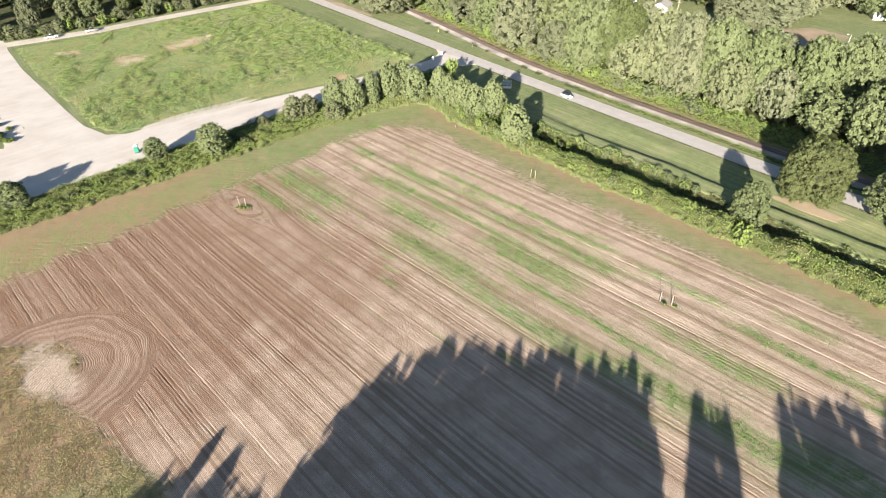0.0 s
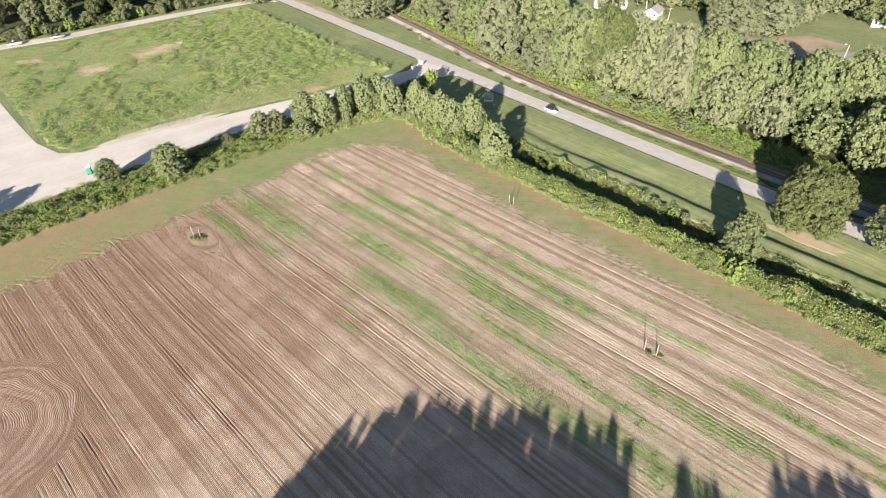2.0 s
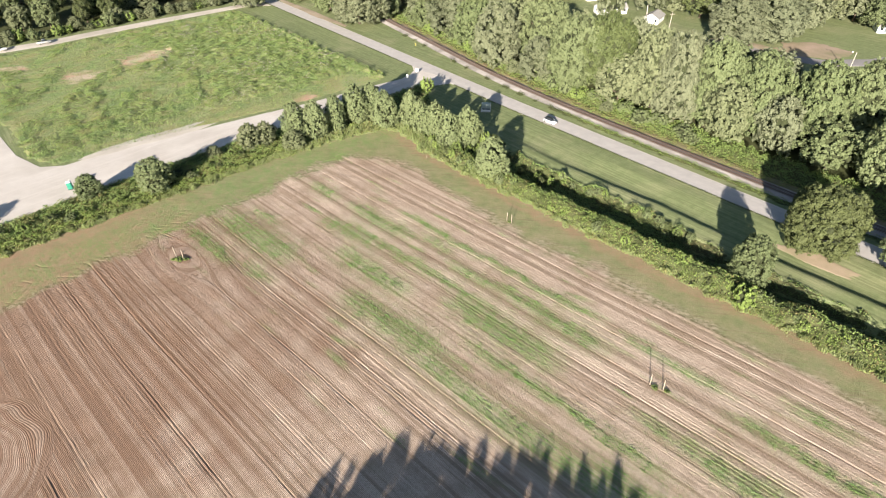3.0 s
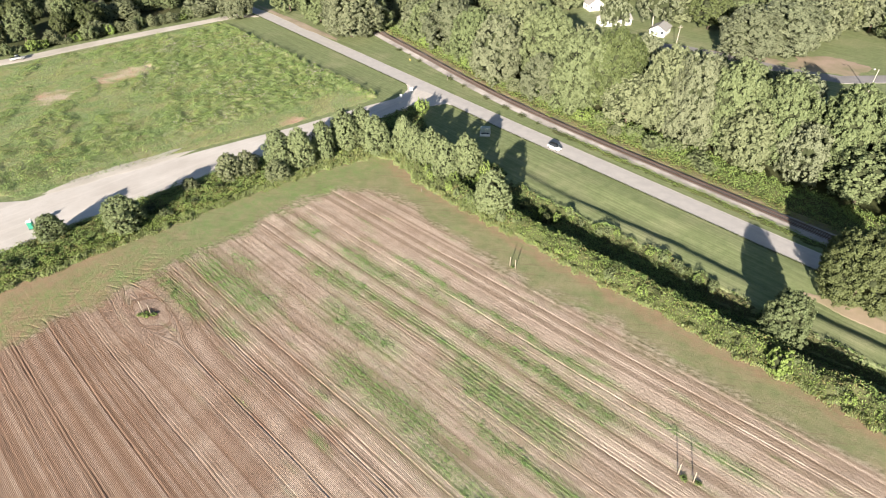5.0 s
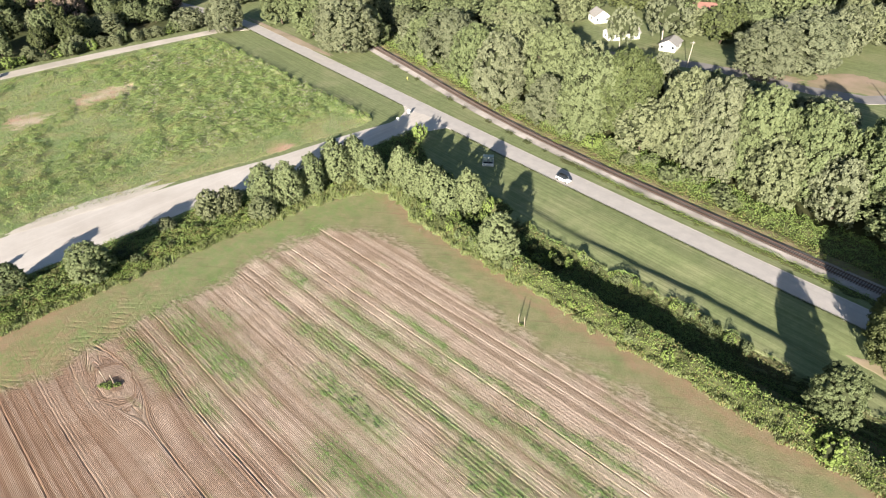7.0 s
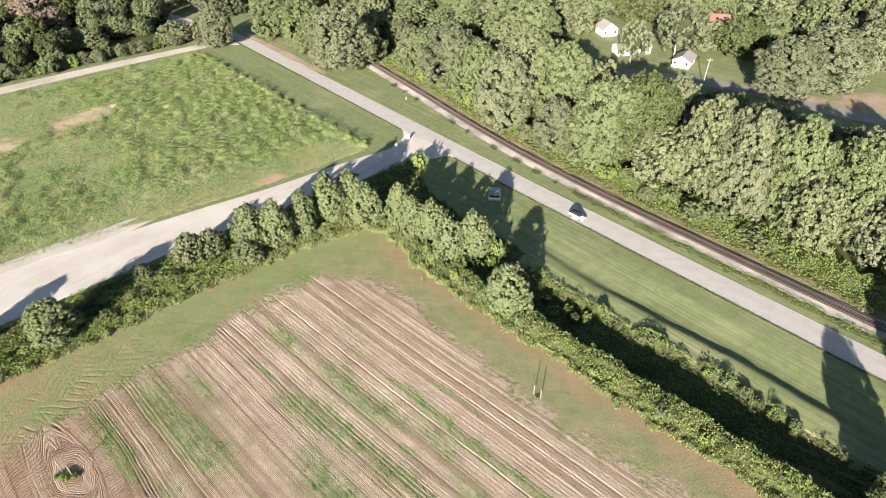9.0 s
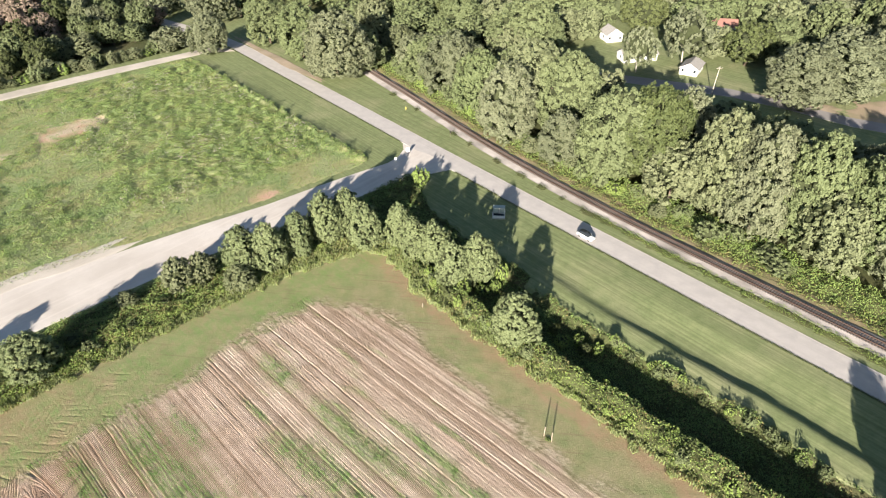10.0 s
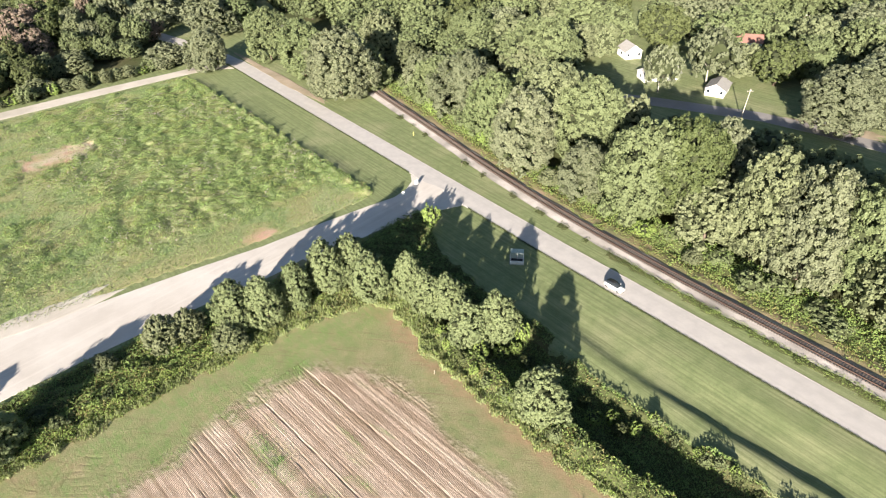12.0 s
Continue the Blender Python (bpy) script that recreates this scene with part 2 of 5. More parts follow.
def soil_material():
    m, nt, b = material("ploughed_soil", 0.95, 0, 0.1)
    flat = coords(nt)
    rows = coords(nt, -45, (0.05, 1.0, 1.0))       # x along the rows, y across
    broad, mid = noise_of(nt, flat, 0.035, 3), noise_of(nt, flat, 0.35, 5)
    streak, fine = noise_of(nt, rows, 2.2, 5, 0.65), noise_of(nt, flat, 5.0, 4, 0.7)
    grit = noise_of(nt, flat, 11.0, 3, 0.7)
    ch = channels(nt)
    strip_alpha = ch_alpha(nt)
    bed = channels(nt, "rows")
    phase = calc(nt, "ADD", bed["Red"], calc(nt, "MULTIPLY", calc(nt, "SUBTRACT", noise_of(nt, flat, 0.9, 3), 0.5), 0.16))
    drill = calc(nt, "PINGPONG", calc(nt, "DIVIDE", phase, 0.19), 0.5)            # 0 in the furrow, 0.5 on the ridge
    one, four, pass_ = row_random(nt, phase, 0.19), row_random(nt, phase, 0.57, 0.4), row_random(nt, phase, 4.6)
    c = mix(nt, ramp(nt, broad, 0.35, 0.65), (0.52, 0.385, 0.30), (0.64, 0.50, 0.40))
    c = mix(nt, ramp(nt, pass_, 0, 1, 0, 0.4), c, (0.46, 0.35, 0.265))
    c = mix(nt, ramp(nt, streak, 0.48, 0.66, 0, 0.55), c, (0.68, 0.54, 0.44))
    c = mix(nt, ramp(nt, four, 0.6, 1.0, 0, 0.3), c, (0.64, 0.52, 0.41))
    # darker row bands, and furrow shade put into the colour along each drill line
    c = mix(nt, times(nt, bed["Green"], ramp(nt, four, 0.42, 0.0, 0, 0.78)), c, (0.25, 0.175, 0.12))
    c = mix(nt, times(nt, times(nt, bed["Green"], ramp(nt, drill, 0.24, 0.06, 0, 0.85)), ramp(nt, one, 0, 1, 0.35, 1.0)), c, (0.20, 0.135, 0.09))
    c = mix(nt, ramp(nt, mid, 0.5, 0.75, 0, 0.4), c, (0.27, 0.205, 0.135))
    # thin dark streaks along the rows: furrow shade put into the colour
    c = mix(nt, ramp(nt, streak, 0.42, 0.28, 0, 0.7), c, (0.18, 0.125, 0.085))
    c = mix(nt, ramp(nt, fine, 0.50, 0.72, 0, 0.65), c, (0.17, 0.12, 0.08))
    c = mix(nt, ramp(nt, grit, 0.60, 0.75, 0, 0.5), c, (0.68, 0.58, 0.45))
    grass = mix(nt, ramp(nt, mid, 0.35, 0.65), (0.315, 0.28, 0.155), (0.21, 0.235, 0.105))
    grass = mix(nt, ramp(nt, broad, 0.48, 0.68, 0, 0.25), grass, (0.39, 0.30, 0.19))
    grass = mix(nt, ramp(nt, noise_of(nt, flat, 1.6, 5, 0.7), 0.45, 0.7, 0, 0.55), grass, (0.22, 0.235, 0.10))
    grass = mix(nt, ramp(nt, fine, 0.45, 0.75, 0, 0.55), grass, (0.13, 0.12, 0.06))
    blotch = ramp(nt, noise_of(nt, flat, 0.13, 4, 0.65), 0.48, 0.66, 0, 0.5)
    c = mix(nt, times(nt, blotch, ramp(nt, streak, 0.3, 0.6, 0.5, 1.0)), c, (0.25, 0.175, 0.115))
    c = mix(nt, times(nt, times(nt, strip_alpha, 0.86), ramp(nt, four, 0.2, 1.0, 1.0, 0.6)), c, (0.225, 0.132, 0.086))
    scuff = calc(nt, "PINGPONG", ch["Red"], 0.5)
    clods = noise_of(nt, coords(nt, -20, (0.5, 1.0, 1.0)), 1.5, 5, 0.75)
    lines = noise_of(nt, coords(nt, -10, (0.06, 1.0, 1.0)), 1.3, 3, 0.7)
    grass = mix(nt, ramp(nt, lines, 0.44, 0.36, 0, 0.5), grass, (0.20, 0.155, 0.09))
    grass = mix(nt, ramp(nt, noise_of(nt, flat, 0.16, 4, 0.6), 0.42, 0.66, 0, 0.22), grass, (0.42, 0.345, 0.22))
    grass = mix(nt, times(nt, strip_alpha, ramp(nt, noise_of(nt, flat, 0.5, 4, 0.7), 0.35, 0.6, 0.25, 0.8)), grass, (0.37, 0.225, 0.15))
    c = mix(nt, ch["Red"], c, grass)
    c = mix(nt, times(nt, scuff, ramp(nt, clods, 0.46, 0.60, 0, 1.6)), c, (0.15, 0.14, 0.07))
    c = mix(nt, times(nt, scuff, ramp(nt, clods, 0.50, 0.38, 0, 0.9)), c, (0.58, 0.50, 0.37))
    clump = times(nt, times(nt, ch["Green"], ramp(nt, fine, 0.40, 0.56, 0.25, 0.85)), ramp(nt, calc(nt, "ADD", one, streak), 0.5, 1.2, 0.35, 1.0))
    c = mix(nt, clump, c, (0.165, 0.285, 0.08))
    c = mix(nt, ch["Blue"], c, (0.56, 0.45, 0.36))
    nt.links.new(c, b.inputs["Base Color"])
    ridge = times(nt, ramp(nt, drill, 0.0, 0.3), calc(nt, "SUBTRACT", 1.0, ch["Red"]))
    bumped(nt, b, calc(nt, "ADD", times(nt, ridge, 0.35), fine), 0.8, 0.14)
    return m


def grass_material(name, light, dark, dry, stripe=0.0, turn=-51.4):
    m, nt, b = material(name, 0.9, 0, 0.15)
    flat = coords(nt)
    rows = coords(nt, turn, (0.02, 1.0, 1.0))
    broad, mid, fine = noise_of(nt, flat, 0.05, 3), noise_of(nt, flat, 0.5, 5), noise_of(nt, flat, 6.0, 4, 0.7)
    c = mix(nt, ramp(nt, mid, 0.3, 0.7), dark, light)
    c = mix(nt, ramp(nt, broad, 0.5, 0.72, 0, 0.7), c, dry)
    if stripe:
        st = noise_of(nt, rows, 1.6, 5, 0.7)
        c = mix(nt, ramp(nt, st, 0.42, 0.6, 0, stripe), c, [x * 0.62 for x in dark])
    c = mix(nt, ramp(nt, noise_of(nt, flat, 2.2, 4, 0.65), 0.5, 0.75, 0, 0.4), c, [x * 0.7 for x in dark])
    c = mix(nt, ramp(nt, fine, 0.48, 0.75, 0, 0.5), c, [x * 0.5 for x in dark])
    nt.links.new(c, b.inputs["Base Color"])
    bumped(nt, b, fine, 0.8, 0.08)
    return m


def gravel_material(name, light, dark, tracks=0.4, turn=45):
    m, nt, b = material(name, 0.95, 0, 0.15)
    flat = coords(nt)
    ruts = coords(nt, turn, (0.03, 0.8, 1))
    broad, mid, fine = noise_of(nt, flat, 0.09, 4), noise_of(nt, flat, 1.2, 5), noise_of(nt, flat, 14, 4, 0.75)
    c = mix(nt, ramp(nt, broad, 0.35, 0.65), dark, light)
    c = mix(nt, ramp(nt, noise_of(nt, ruts, 1, 4), 0.5, 0.72, 0, tracks), c, [min(1, x * 1.15) for x in light])
    c = mix(nt, ramp(nt, mid, 0.55, 0.8, 0, 0.5), c, dark)
    c = mix(nt, ramp(nt, fine, 0.5, 0.8, 0, 0.4), c, [x * 0.55 for x in dark])
    nt.links.new(c, b.inputs["Base Color"])
    bumped(nt, b, fine, 0.5, 0.03)
    return m


def asphalt_material():
    m, nt, b = material("worn_asphalt", 0.85, 0, 0.3)
    flat = coords(nt)
    lanes = coords(nt, -51.4, (0.01, 0.7, 1))
    mid, fine = noise_of(nt, flat, 0.4, 5), noise_of(nt, flat, 18, 4, 0.7)
    c = mix(nt, ramp(nt, mid, 0.35, 0.65), (0.46, 0.42, 0.395), (0.53, 0.485, 0.45))
    c = mix(nt, ramp(nt, noise_of(nt, lanes, 1.0, 3), 0.5, 0.7, 0, 0.35), c, (0.40, 0.365, 0.34))
    c = mix(nt, ramp(nt, fine, 0.5, 0.8, 0, 0.25), c, (0.28, 0.26, 0.24))
    nt.links.new(c, b.inputs["Base Color"])
    bumped(nt, b, fine, 0.3, 0.01)
    return m


def meadow_material():
    m, nt, b = material("rough_meadow", 0.95, 0, 0.1)
    flat = coords(nt)
    broad, mid, fine = noise_of(nt, flat, 0.06, 4), noise_of(nt, flat, 0.6, 5), noise_of(nt, flat, 5.0, 4, 0.7)
    c = mix(nt, ramp(nt, mid, 0.35, 0.65), (0.185, 0.255, 0.10), (0.30, 0.345, 0.165))
    c = mix(nt, ramp(nt, broad, 0.46, 0.62, 0, 0.7), c, (0.375, 0.37, 0.20))
    c = mix(nt, ramp(nt, fine, 0.5, 0.8, 0, 0.5), c, (0.05, 0.075, 0.02))
    ch = channels(nt)
    c = mix(nt, ch["Red"], c, mix(nt, ramp(nt, noise_of(nt, flat, 0.09, 2), 0.45, 0.6), (0.56, 0.44, 0.33), (0.55, 0.33, 0.25)))
    c = mix(nt, times(nt, ch["Green"], 0.8), c, (0.36, 0.32, 0.165))
    nt.links.new(c, b.inputs["Base Color"])
    bumped(nt, b, fine, 0.7, 0.15)
    return m


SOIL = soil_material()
LAWN = grass_material("mown_grass", (0.285, 0.310, 0.150), (0.190, 0.226, 0.100), (0.39, 0.365, 0.215), 0.55)
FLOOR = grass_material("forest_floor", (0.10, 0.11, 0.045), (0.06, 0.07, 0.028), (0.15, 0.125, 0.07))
GRAVEL = gravel_material("pale_gravel", (0.64, 0.58, 0.525), (0.54, 0.48, 0.425), 0.5)
GRAVEL_FAR = gravel_material("tan_gravel", (0.60, 0.535, 0.465), (0.46, 0.405, 0.34), 0.3)
BALLAST = gravel_material("ballast_stone", (0.44, 0.395, 0.365), (0.20, 0.18, 0.165), 0.1, -55)
CLAY = gravel_material("red_clay_bank", (0.30, 0.22, 0.145), (0.13, 0.14, 0.06), 0.15, -55)
CLAY_BARE = gravel_material("bare_clay", (0.42, 0.31, 0.235), (0.27, 0.235, 0.14), 0.2, -51)
DIRT = gravel_material("bare_dirt", (0.43, 0.34, 0.26), (0.30, 0.245, 0.165), 0.3)
ASPHALT = asphalt_material()
STREET = gravel_material("grey_street", (0.33, 0.30, 0.29), (0.26, 0.24, 0.23), 0.1)
MEADOW = meadow_material()
BARK = plain("bark", (0.16, 0.12, 0.09), 0.95, 0, 0.3, 4)
# near-black green: the shade inside the crowns put into colour
CORE_SHADE = plain("crown_core_shade", (0.040, 0.048, 0.018), 0.95, 0, 0.3, 4)
PALE_BARK = plain("pale_bark", (0.42, 0.38, 0.32), 0.9, 0, 0.3, 4)
LEAF = {
    "oak": foliage("oak_leaves", (0.095, 0.131, 0.050), (0.205, 0.241, 0.113), (0.234, 0.247, 0.135)),
    "grey": foliage("grey_green_leaves", (0.111, 0.131, 0.076), (0.228, 0.245, 0.145), (0.219, 0.223, 0.129)),
    "yellow": foliage("yellow_green_leaves", (0.125, 0.148, 0.065), (0.233, 0.255, 0.139), (0.229, 0.226, 0.140)),
    "brown": foliage("browning_leaves", (0.167, 0.133, 0.100), (0.300, 0.225, 0.172), (0.250, 0.200, 0.159)),
    "pine": foliage("pine_needles", (0.122, 0.169, 0.076), (0.262, 0.295, 0.146), (0.232, 0.265, 0.124)),
    "deep": foliage("deep_green_leaves", (0.057, 0.082, 0.029), (0.127, 0.150, 0.055), (0.158, 0.157, 0.070)),
    "bright": foliage("bright_shrub_leaves", (0.135, 0.208, 0.050), (0.265, 0.338, 0.095), (0.280, 0.333, 0.100)),
    "weed": foliage("weed_leaves", (0.122, 0.196, 0.052), (0.252, 0.334, 0.111), (0.252, 0.334, 0.111)),
    "meadow": foliage("meadow_leaves", (0.133, 0.218, 0.061), (0.272, 0.354, 0.118), (0.225, 0.306, 0.096)),
    "dry": foliage("dry_grass", (0.164, 0.145, 0.057), (0.286, 0.245, 0.108), (0.233, 0.210, 0.082)),
    "reed": foliage("tall_grass_blades", (0.150, 0.195, 0.077), (0.280, 0.310, 0.138), (0.270, 0.285, 0.132)),
    "crop": foliage("crop_weed_leaves", (0.135, 0.25, 0.06), (0.25, 0.385, 0.11), (0.23, 0.35, 0.10)),
    "seed": foliage("seed_heads", (0.285, 0.239, 0.196), (0.407, 0.343, 0.356), (0.367, 0.312, 0.321)),
}

# ---- ground: one sheet to the horizon, with the roadside ditch in it ----
def ground_z(u, v):
    d = v - ditch_v(u)
    along = smooth(-128, -104, u) * smooth(90, 60, u)
    bank = 0.2 * smooth(-6, -3.0, d) * smooth(0.4, -2.2, d) - (0.3 + 0.4 * smooth(-98, -55, u) + 0.12 * waves(u, v * 0, 12, 55)) * smooth(-2.6, 0.3, d + 0.35 * waves(u, v, 7, 56)) * smooth(9.5, 1.2, d)
    e = v - hedge_v(u)
    hollow = -(2.1 + 1.0 * smooth(-55, -38, u)) * smooth(5.5, 8.0, e) * smooth(-7.2, -9.2, d) * smooth(-124, -100, u)
    return -0.05 + along * bank + hollow


far = np.concatenate([[-2600, -1200, -700], np.arange(-520, -132, 8), np.arange(-132, 70, 2.5), [78, 95, 120, 300, 800, 2600]]).astype(float)
near_v = np.concatenate([[-2600, -1000, -400, -150], np.arange(-80, 113, 10), np.arange(114, 159, 0.6), np.arange(160, 480, 10), [700, 1200, 2600]]).astype(float)
sheet("ground", far, near_v, ground_z, [LAWN], label="mown green grass ground with a shallow roadside ditch", category="ground")


# ---- the ploughed field ----
PATCHES = [  # weeds along the rows: u from, u to, v, half width
    (-127, -117, 89.6, 1.3), (-132, -113, 57.7, 1.2), (-131, -104, 66.6, 2.6), (-111, -94, 82.0, 1.3),
    (-112, -91, 90.3, 1.5), (-89, -80, 92.8, 1.4), (-99, -77, 76.5, 2.0), (-86, -62, 68.5, 2.6),
    (-78, -63, 90.0, 1.2), (-66, -40, 90.6, 1.8), (-70, -44, 81.8, 2.7), (-110, -101, 59.2, 0.9),
    (-64, -24, 66.4, 1.9), (-30, 6, 69.0, 2.6), (-29, -22, 81.2, 1.3), (-22, -5, 82.0, 1.9),
]
PATCHES_FAR = [(-18, 20, 91.4, 1.1), (-12, -3, 100.2, 1.2), (-84, -60, 69.0, 2.0), (-1, 30, 72.0, 2.4), (-105, -60, 84.5, 1.0),
               (-100, -45, 96.0, 0.8), (-60, -20, 75.0, 1.0), (-40, -20, 95.5, 0.8), (-128, -118, 72.5, 0.9)]


def rough_edge(u):
    return np.interp(u, [-170, -125, -112, -104, -97, -90, -75, -62, -52, -40], [-20, -14, -5, 3.5, 4, -2, 1, 4, -6, -40])


def field_cover(u, v):
    n = waves(u, v, 6, 3) * 1.2 + waves(u, v, 1.6, 4) * 0.6
    a, b = u + 133.5, 108.6 + 4.5 * smooth(-76, -112, u) - v
    r = 17.0
    d = np.where((a < r) & (b < r), r - np.hypot(r - a, r - b), np.minimum(a, b))
    margin = smooth(2.6, -2.6, d + n * 1.1 + 0.8 * waves(u * 0.25, v, 1.4, 46))
    weed = np.zeros_like(u)
    for u0, u1, vc, w in PATCHES + PATCHES_FAR:
        w = 1.25 * w
        e = np.minimum(smooth(u0 - 4, u0 + 5, u), smooth(u1 + 4, u1 - 5, u))
        weed = np.maximum(weed, e * np.maximum(smooth(1.25, 0.45, np.abs(v - vc - 0.5 * n) / w), 0.3 * smooth(2.6, 0.9, np.abs(v - vc - 0.5 * n) / w)))
    weed = weed * (0.72 + 0.28 * waves(u, v, 1.3, 8))
    weed = np.maximum(weed, margin * smooth(-126, -136, u) * smooth(-150, -144, u) * np.clip(0.5 + 0.3 * waves(u, v, 3, 9) + 0.2 * waves(u, v, 1.1, 10), 0, 0.85))
    speck = np.clip(waves(u * 0.35, v, 2.2, 21) - 0.7, 0, 1) * 0.7 * smooth(40, 60, v)
    rough = smooth(1.2, -1.2, v - rough_edge(u) + 0.5 * n)
    sand = smooth(1.15, 0.6, np.hypot((u + 98.5) / 9.0, (v + 1.2) / 4.6) + 0.2 * n)
    e = hedge_v(u) - v
    red = smooth(3.4, 1.0, e + 0.8 * n) * smooth(-142, -130, u) * 0.8
    red = np.maximum(red, 0.28 * smooth(4.5, 1.2, u - hedge_u(v) + 0.8 * n))
    red = np.maximum(red, 0.95 * smooth(80, 36, v + 6 * n) * smooth(-55, -85, u + 5 * n))
    red = np.maximum(red, 0.7 * smooth(24, 4, np.hypot((u + 124) / 1.3, v - 52) + 3 * n))
    return np.stack([np.clip(np.maximum(margin, rough * (1 - sand)), 0, 1), np.clip(np.maximum(weed, speck), 0, 1), np.clip(sand * 0.8, 0, 1), np.clip(red, 0, 1)], -1)


def row_phase(u, v):
    """How far across the rows a place lies; the rows bend round the posts, the bare patch and the headland."""
    r = np.hypot(u + 97.5, v + 1.2)
    ring = smooth(19.0, 15.5, r) * smooth(4.0, 6.0, r)
    ds = np.hypot((u + 122) / 1.9, v - 51.2)
    bend = -3.4 * np.exp(-(ds / 6.0) ** 2) * np.tanh((v - 51.2) / 1.5)
    phase = v + bend + 0.22 * waves(u, v * 0.4, 34, 11)
    phase = np.where((ds < 3.2 + 0.5 * waves(u, v, 3, 57)) & (v < 58), 0.75 * ds + 0.2 * waves(u, v, 2.5, 58), phase)
    phase = np.where(ring > 0.5, 0.72 * r + 0.45 * waves(u, v, 5, 59), phase)
    return phase, r, 1 - 0.9 * ring - 0.4 * smooth(4.0, 2.5, ds)


def field_z(u, v):
    rs = np.random.RandomState(5)
    phase, r, _ = row_phase(u, v)
    ring = smooth(19.0, 15.5, r) * smooth(4.0, 6.0, r)
    z = np.zeros_like(u)
    wander = phase + 0.05 * waves(u, v, 5, 30) + 0.03 * waves(u, v, 1.2, 31)
    for gap, width, depth, low in ((0.57, 0.12, 0.055, -0.5), (1.52, 0.12, 0.085, -0.35), (3.1, 0.13, 0.095, -0.2)):
        kk = np.floor(wander / gap).astype(int) + 120
        deep = rs.uniform(low, 1.0, 900)[np.clip(kk, 0, 899)]
        shift = rs.uniform(0.3, 0.7, 900)[np.clip(kk, 0, 899)]
        off = ((wander / gap) % 1 - shift) * gap
        z -= depth * np.clip(deep, 0, 0.85) * np.exp(-(off / width) ** 2) * (0.6 + 0.4 * waves(u, v, 4, 33))
        z += 0.35 * depth * np.clip(deep, 0, 0.85) * np.exp(-((off - 1.7 * width) / width) ** 2)
    z += 0.008 * waves(u, v, 0.9, 14) + 0.03 * waves(u, v, 3.5, 15)
    cov = field_cover(u, v)
    z = z * (1 - 0.7 * ring) * (1 - 0.85 * cov[..., 0]) * (1 - np.clip(1.2 * cov[..., 2], 0, 0.97))
    scratch = 0.0
    for k, (p, q) in enumerate(((1.9, 1.5), (1.6, -1.7))):
        line = np.exp(-(np.abs(np.sin(p * u + q * v + 1.1 * waves(u, v, 5, 41 + k))) / 0.24) ** 2)
        scratch = np.maximum(scratch, line * smooth(-0.1, 0.5, waves(u, v, 4, 47 + k)))
    scratch = scratch * smooth(-146, -143.5, u) * smooth(-130, -134, u + 2 * waves(u, v, 6, 49)) * smooth(88, 60, v)
    z = z - 3.0 * smooth(1.5, 4.0, v - hedge_v(u))
    return 0.06 + z - 0.07 * scratch + 0.06 * smooth(2, -10, v - rough_edge(u)) * (0.5 + waves(u, v, 8, 17))


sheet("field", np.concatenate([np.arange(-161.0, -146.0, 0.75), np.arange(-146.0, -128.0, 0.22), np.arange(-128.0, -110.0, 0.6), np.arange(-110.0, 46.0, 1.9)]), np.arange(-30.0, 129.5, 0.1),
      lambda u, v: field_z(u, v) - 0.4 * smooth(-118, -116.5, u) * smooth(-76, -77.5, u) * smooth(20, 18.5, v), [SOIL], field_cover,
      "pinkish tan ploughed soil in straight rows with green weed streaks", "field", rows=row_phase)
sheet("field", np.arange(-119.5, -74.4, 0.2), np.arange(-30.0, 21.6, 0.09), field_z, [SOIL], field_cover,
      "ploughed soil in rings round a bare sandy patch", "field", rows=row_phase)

# ---- roads and tracks ----
road_pts = []
for u in np.arange(-300, 121, 10):
    a = uv(u, road_v(u) - 3.2)
    b = uv(u, road_v(u) + 3.2)
    road_pts.append((b, a))
strip("road", road_pts[::-1], ASPHALT, 0.03, 0.08, label="worn pale grey asphalt two-lane country road", category="road")
bend = [(-300, 186.2), (-318, 187), (-340, 185.5), (-365, 183), (-395, 182), (-430, 184), (-470, 190), (-540, 200)]
strip("road_2", [(uv(u, v + 3.3), uv(u, v - 3.3)) for u, v in bend], ASPHALT, 0.024, 0.08, label="asphalt road bending away into the trees", category="road")
# pale worn concrete lip along the far side of the road
strip("trim", [(uv(u, road_v(u) + 3.5), uv(u, road_v(u) + 3.22)) for u in np.arange(-300, 121, 15)][::-1], GRAVEL, 0.006, 0.08, label="pale gravel shoulder beside the asphalt", category="trim")

drive = [(-60, -166, -192), (0, -167, -190), (25, -167.5, -189), (45, -167.5, -188), (60, -167, -186.5), (72, -166.3, -183.5), (90, -164.8, -180), (105, -163, -176.5),
         (120, -160.5, -172.5), (135, -157.8, -170), (148, -156, -167.3), (156, -153.5, -165.3), (161, -151, -166), (165, -149, -168), (167.5, -146, -171)]
strip("gravel_drive", [(uv(a, v), uv(b, v)) for v, a, b in drive], GRAVEL, 0.018, 0.08, label="pale dusty gravel drive with faint tyre tracks", category="drive")
lot = [(-186, 8, 50), (-192, 6, 43), (-205, 4, 40.5), (-225, 6, 41), (-250, 14, 42), (-280, 18, 43), (-312, 20, 46), (-340, 18, 50)]
strip("gravel_lot", [(uv(u, b), uv(u, a)) for u, a, b in lot], GRAVEL, 0.010, 0.08, label="open pale gravel lot where tracks meet", category="lot")
track = [(-40, -338, -330), (20, -331, -323), (47, -327, -319), (66, -322, -314), (82, -318, -310), (104, -316, -308.5), (130, -313, -305.5), (160, -308, -301.5), (174, -306, -299), (182, -304, -292)]
